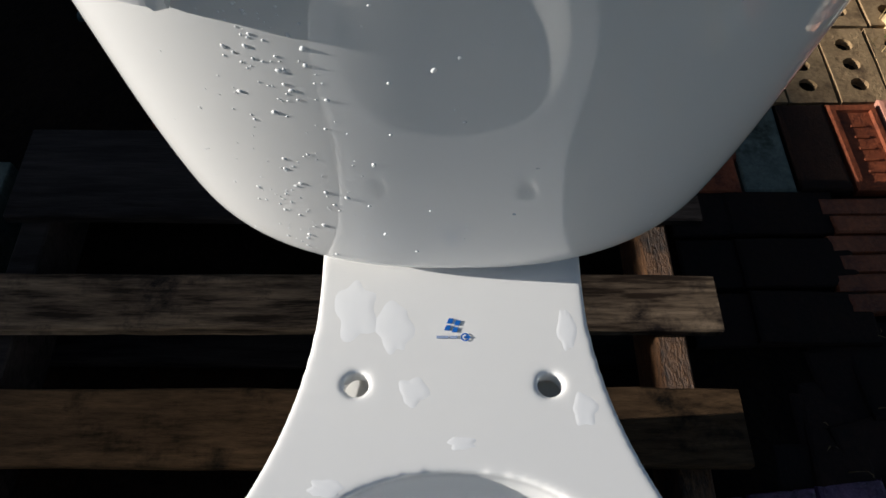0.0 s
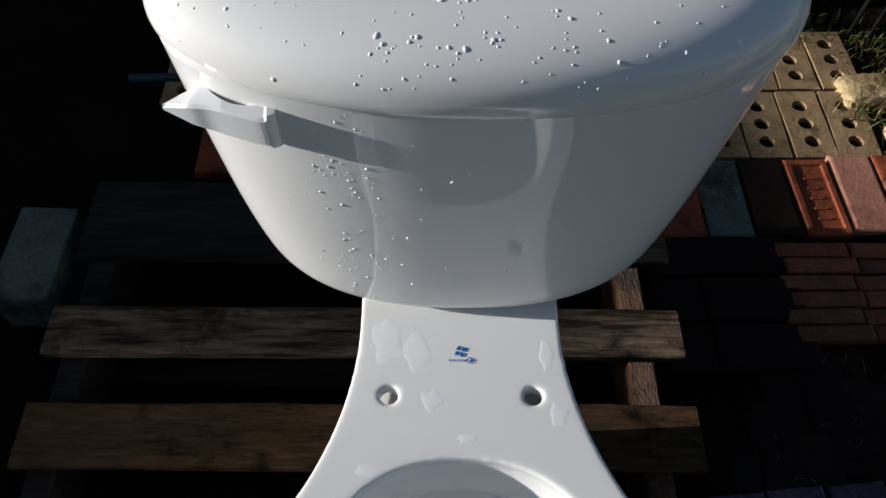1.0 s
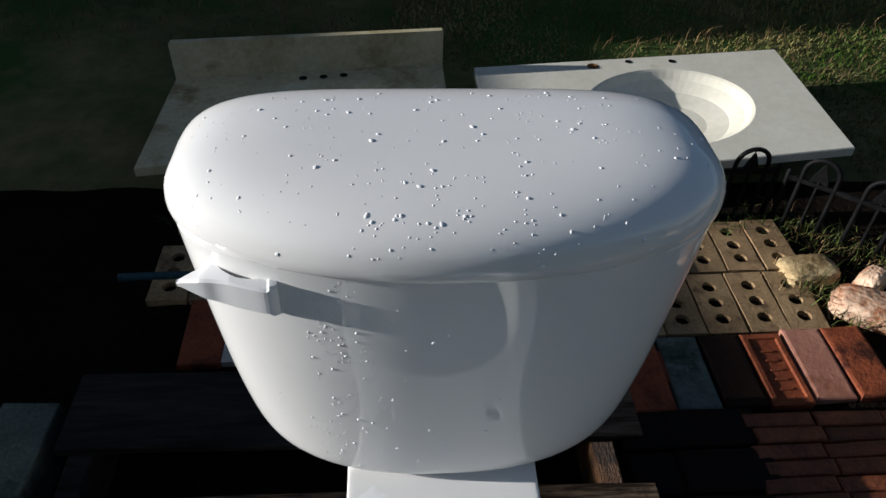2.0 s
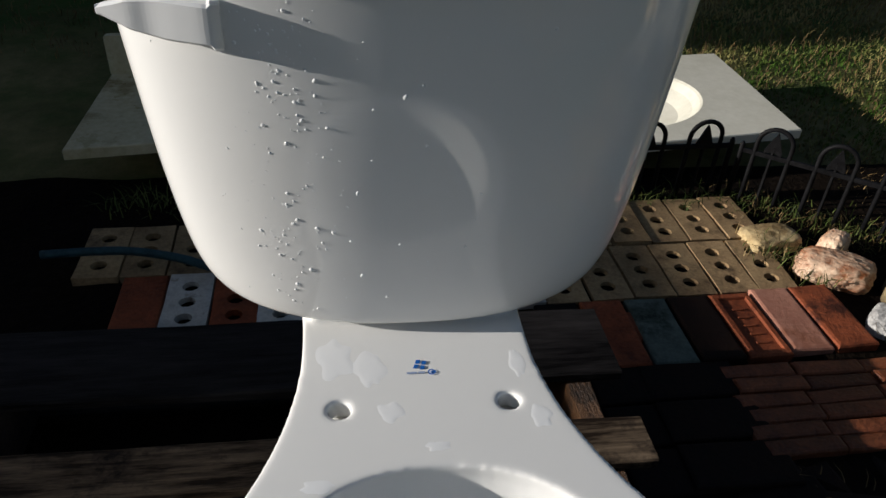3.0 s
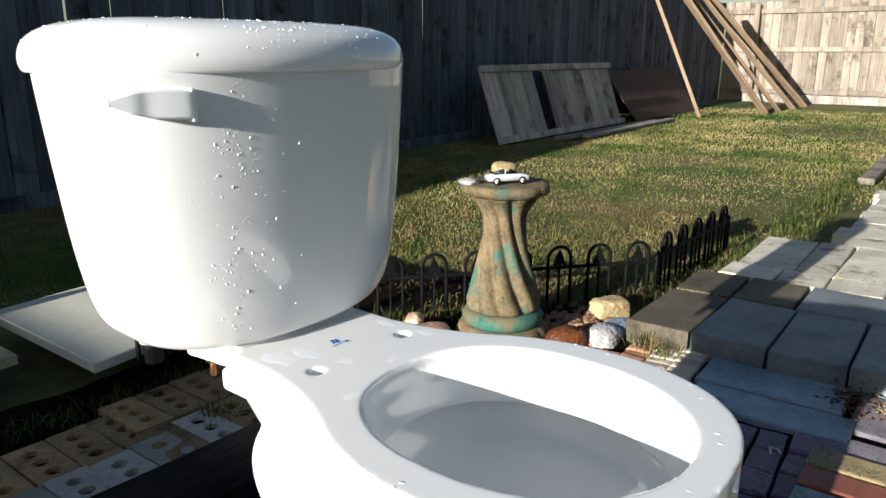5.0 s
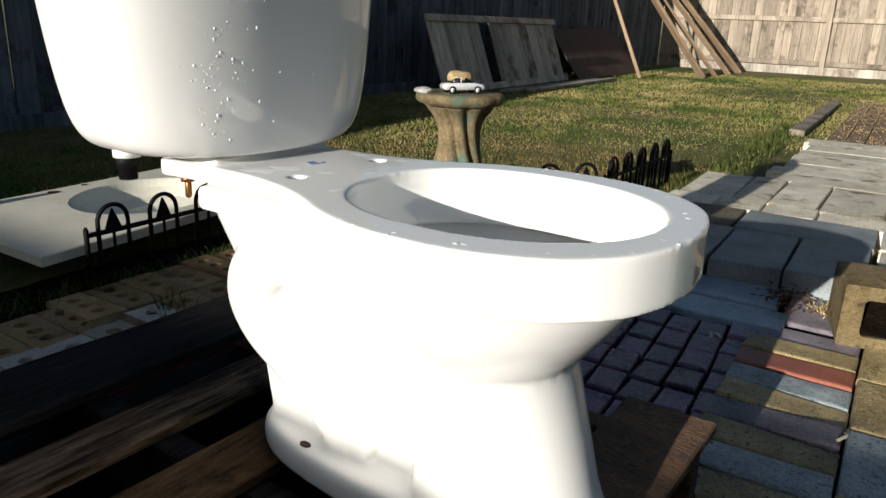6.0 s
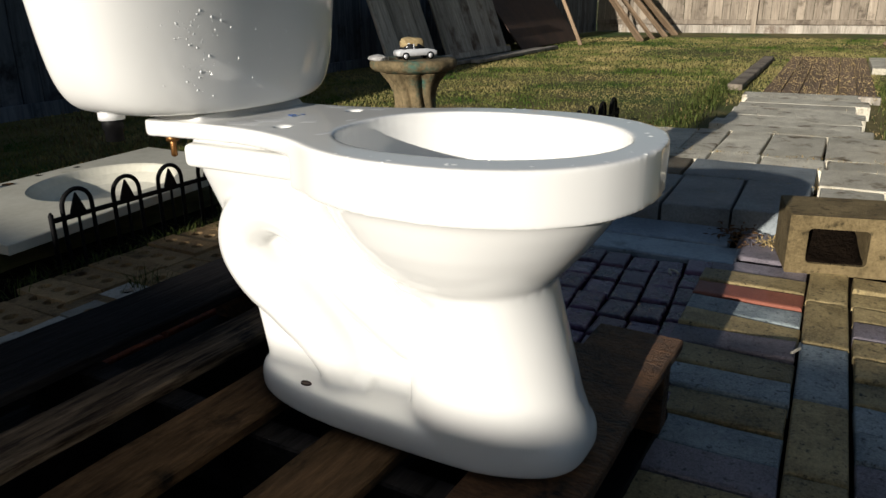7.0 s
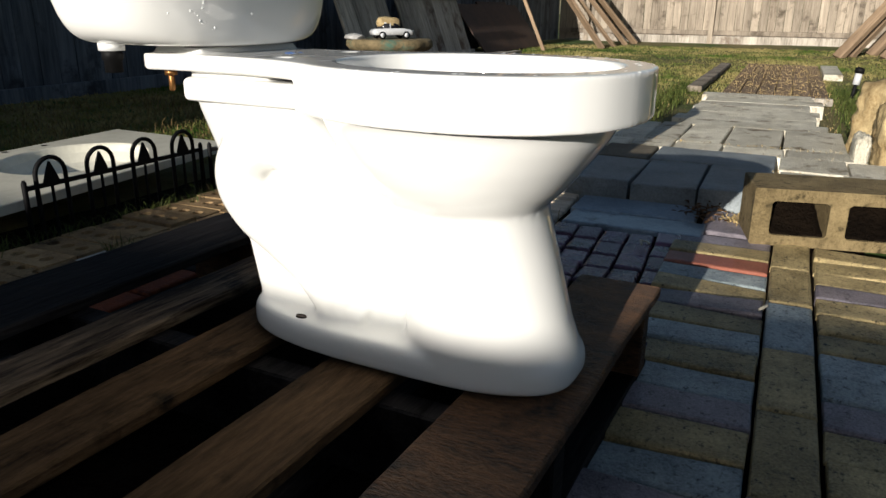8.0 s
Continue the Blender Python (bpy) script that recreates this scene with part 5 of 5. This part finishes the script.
def build_stones():
    p = thing("stone_path", pose(0, 0, -0.045, 0, 0, YARD), "grey patio stones forming a low step and path", "path", kind="structure")
    rng = random.Random(51)
    rows = [(1.50, 1.915, [(0.172, 0.20, FLAG_BROWN), (-0.038, 0.215, FLAG_BLUE), (-0.25, 0.205, FLAG_BLUE), (-0.457, 0.205, FLAG_BLUE), (-0.67, 0.19), (-0.88, 0.22)], 0.098),
            (1.92, 2.205, [(0.17, 0.19, FLAG_BROWN), (-0.03, 0.20, FLAG_BROWN), (-0.35, 0.43, FLAG_BLUE), (-0.685, 0.225), (-0.91, 0.22)], 0.097),
            (2.21, 2.40, [(0.10, 0.20), (-0.085, 0.17), (-0.265, 0.19), (-0.475, 0.23), (-0.71, 0.235)], 0.094),
            (2.405, 2.96, [(0.08, 0.22), (-0.10, 0.14), (-0.26, 0.18), (-0.465, 0.225), (-0.70, 0.24)], 0.093)]
    k = 0
    for u0, u1, cols, h in rows:
        for v, w, *kind in cols:
            k += 1
            shared("stone", block_mesh("stone", u1 - u0 - 0.004, w - 0.007, h + rng.uniform(-0.004, 0.003), kind[0] if kind else FLAG, k, 0.005, 0.009), p,
                   pose((u0 + u1) / 2 + rng.uniform(-0.004, 0.004), v, 0, rng.gauss(0, 0.5), rng.gauss(0, 0.4), rng.gauss(0, 0.6)))
    u = 2.97
    while u < 4.7:
        k += 1
        w = rng.uniform(0.16, 0.24)
        shared("stone", block_mesh("stone", w - 0.003, rng.uniform(0.62, 0.70), 0.080, FLAG, k, 0.006, 0.010), p, pose(u + w / 2, -0.41 + rng.uniform(-0.03, 0.03), 0.008 - 0.012 * (u - 2.97) / 1.7 + rng.uniform(-0.002, 0.002), 0, 0, rng.gauss(0, 1.2)))
        u += w
    d = thing("boardwalk", pose(0, 0, -0.035, 0, 0, YARD), "brown straw-strewn boardwalk farther along the path", "boardwalk", kind="structure")
    for i in range(6):
        bm = bmesh.new()
        add_box(bm, (4.86, -0.84 + 0.118 * i, 0), (8.35, -0.84 + 0.118 * i + 0.112, 0.045), 0.004)
        part("plank", bm, DECK_WOOD, d, smooth=False)
    bm = bmesh.new()
    add_box(bm, (4.80, -0.86, 0), (4.855, -0.12, 0.050), 0.004)
    part("edge_board", bm, PANEL_WOOD, d, "pale edge board", smooth=False)
    bm = bmesh.new()
    add_box(bm, (6.9, -1.02, 0), (8.2, -0.86, 0.06), 0.006)
    part("edge_block", bm, FLAG, d, "pale concrete edge block", smooth=False)


def build_brick_bed():
    p = thing("brick_bed", pose(0, 0, -0.06, 0, 0, 6.5), "bed of mixed old bricks and tiles round the pedestal", "brick bed", kind="structure")
    rng = random.Random(61)
    cored = {m.name: [cored_mesh(0.092, 0.194, 0.057, m, k + 3) for k in range(2)] for m in (TAN_BRICK, RED_BRICK, WHITE_BRICK, GREY_CEMENT)}
    solid = {m.name: block_mesh("brick", 0.092, 0.196, 0.060, m, k, 0.006, 0.003) for k, m in enumerate((RED_BRICK, PINK_BRICK, GREY_CEMENT, MOSSY, DARK_BRICK, WHITE_BRICK))}

    def put(me, u, v, dz=0.0, rz=0.0):
        shared("brick", me, p, pose(u, v, dz + rng.uniform(-0.003, 0.002), rng.gauss(0, 0.6), rng.gauss(0, 0.6), rz + rng.gauss(0, 0.7)))
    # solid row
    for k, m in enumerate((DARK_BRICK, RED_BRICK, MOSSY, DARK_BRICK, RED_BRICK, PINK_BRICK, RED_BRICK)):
        u = 0.395 + 0.0985 * k
        if m is RED_BRICK and k == 4:
            framed_brick(p, u, 0.637)
        else:
            put(solid[m.name], u, 0.637 + (0.012 if k > 4 else 0))
    # cored rows behind it
    for r, v in enumerate((0.842, 1.044)):
        for k in range(8):
            u = 0.235 + 0.0985 * k + (0.02 if r else 0)
            m = TAN_BRICK if (r, k) not in ((0, 1),) else WHITE_BRICK
            if u < 0.98:
                put(cored[m.name][k % 2], u, v, rng.uniform(-0.004, 0))
    # rows along the back of the pallet
    kinds = [RED_BRICK, WHITE_BRICK, RED_BRICK, WHITE_BRICK, GREY_CEMENT, WHITE_BRICK, WHITE_BRICK, GREY_CEMENT]
    for k in range(8):
        u = -0.462 + 0.0955 * k
        if k == 0:
            put(solid["red_clay_brick"], u, 0.800)
        else:
            put(cored[kinds[k].name][k % 2], u, 0.800 + 0.004 * (k % 3))
    for k in range(9):
        put(cored["tan_cored_brick"][k % 2], -0.57 + 0.0965 * k, 0.997, -0.004)
    # scored tiles
    long_ = [block_mesh("tile", 0.146, 0.0345, 0.055, MOSAIC_RED, j, 0.006, 0.003) for j in range(3)]
    sizes = {m.name: [block_mesh("tile", 0.073, 0.0345, 0.055, m, j, 0.006, 0.003) for j in range(3)] for m in (MOSAIC_RED, MOSAIC_PALE, MOSAIC_PEACH)}

    def tile(me, u, v, rz=0.0):
        shared("tile", me, p, pose(u + rng.uniform(-0.002, 0.002), v, rng.uniform(-0.005, 0.003), rng.gauss(0, 1.2), rng.gauss(0, 1.0), rz + rng.gauss(0, 0.8)))
    for r in range(6):
        for c in range(3):
            tile(long_[(r + 2 * c) % 3], 0.742 + 0.1485 * c + 0.012 * (r % 2) - 0.004 * r, 0.507 - 0.037 * r)
    for r in range(8):
        v = 0.560 - 0.036 * r
        tile(sizes["red_scored_tile"][r % 3], 1.168 + 0.006 * r, v, -3)
        tile(sizes["pale_scored_tile"][(r + 1) % 3], 1.243 + 0.006 * r, v - 0.006, -3)
    # patch of peach and cream tiles turned crosswise
    for r in range(10):
        for c in range(4):
            if c == 0 and r > 5:
                continue
            m = MOSAIC_PEACH if c < 2 and r < 8 or (c == 1 and r == 8) else MOSAIC_PALE
            q = Matrix.Translation((1.15 + 0.0395 * r, 0.287 - 0.0735 * c + 0.003 * r, 0.0)) @ Matrix.Rotation(radians(-86), 4, "Z")
            shared("tile", sizes[m.name][(r + c) % 3], p, q @ pose(0, 0, rng.uniform(-0.005, 0.003), rng.gauss(0, 1.0), rng.gauss(0, 1.0), rng.gauss(0, 1.2)))
    # dark bricks with shade in their colour beside the tiles, red ones behind the pallet
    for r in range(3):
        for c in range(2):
            put(solid["dark_shaded_brick"], 0.44 + 0.0985 * c + 0.06, 0.50 - 0.1 * r, -0.006, 90)
    for k in range(3):
        put(solid["red_clay_brick"], 0.10 + 0.205 * k, 0.655, -0.004, 90)
    # dark broken bricks on the soil before the tiles, shade in their colour
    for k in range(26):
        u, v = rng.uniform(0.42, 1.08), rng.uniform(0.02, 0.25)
        shared("brick", solid["dark_shaded_brick"], p, pose(u, v, -0.018 + rng.uniform(-0.006, 0.004), rng.gauss(0, 3), rng.gauss(0, 3), rng.choice((0, 90)) + rng.gauss(0, 6)))


def framed_brick(p, u, v):
    """A red brick with a sunk panel that holds a worn stamp."""
    bm = bmesh.new()
    lx, ly, h = 0.0465, 0.098, 0.060
    def rect(a, b, z):
        return [Vector((-a, -b, z)), Vector((a, -b, z)), Vector((a, b, z)), Vector((-a, b, z))]
    loft(bm, [rect(lx, ly, 0), rect(lx, ly, h - 0.004), rect(lx - 0.004, ly - 0.004, h), rect(lx - 0.013, ly - 0.016, h), rect(lx - 0.015, ly - 0.018, h - 0.006)], False, True)
    b = part("brick", bm, RED_BRICK, p, "red brick with a sunk stamped panel", smooth=False, m=pose(u, v, 0, 0, 0, 0.6))
    bm = bmesh.new()
    for k in range(5):
        add_box(bm, (-0.014, -0.060 + 0.026 * k, h - 0.0065), (0.014, -0.060 + 0.026 * k + 0.006, h - 0.003), 0.001)
    part("stamp", bm, RED_BRICK, b, smooth=False)


build_pavement()
build_purple()
build_slate()
build_stones()
build_brick_bed()
build_grass()
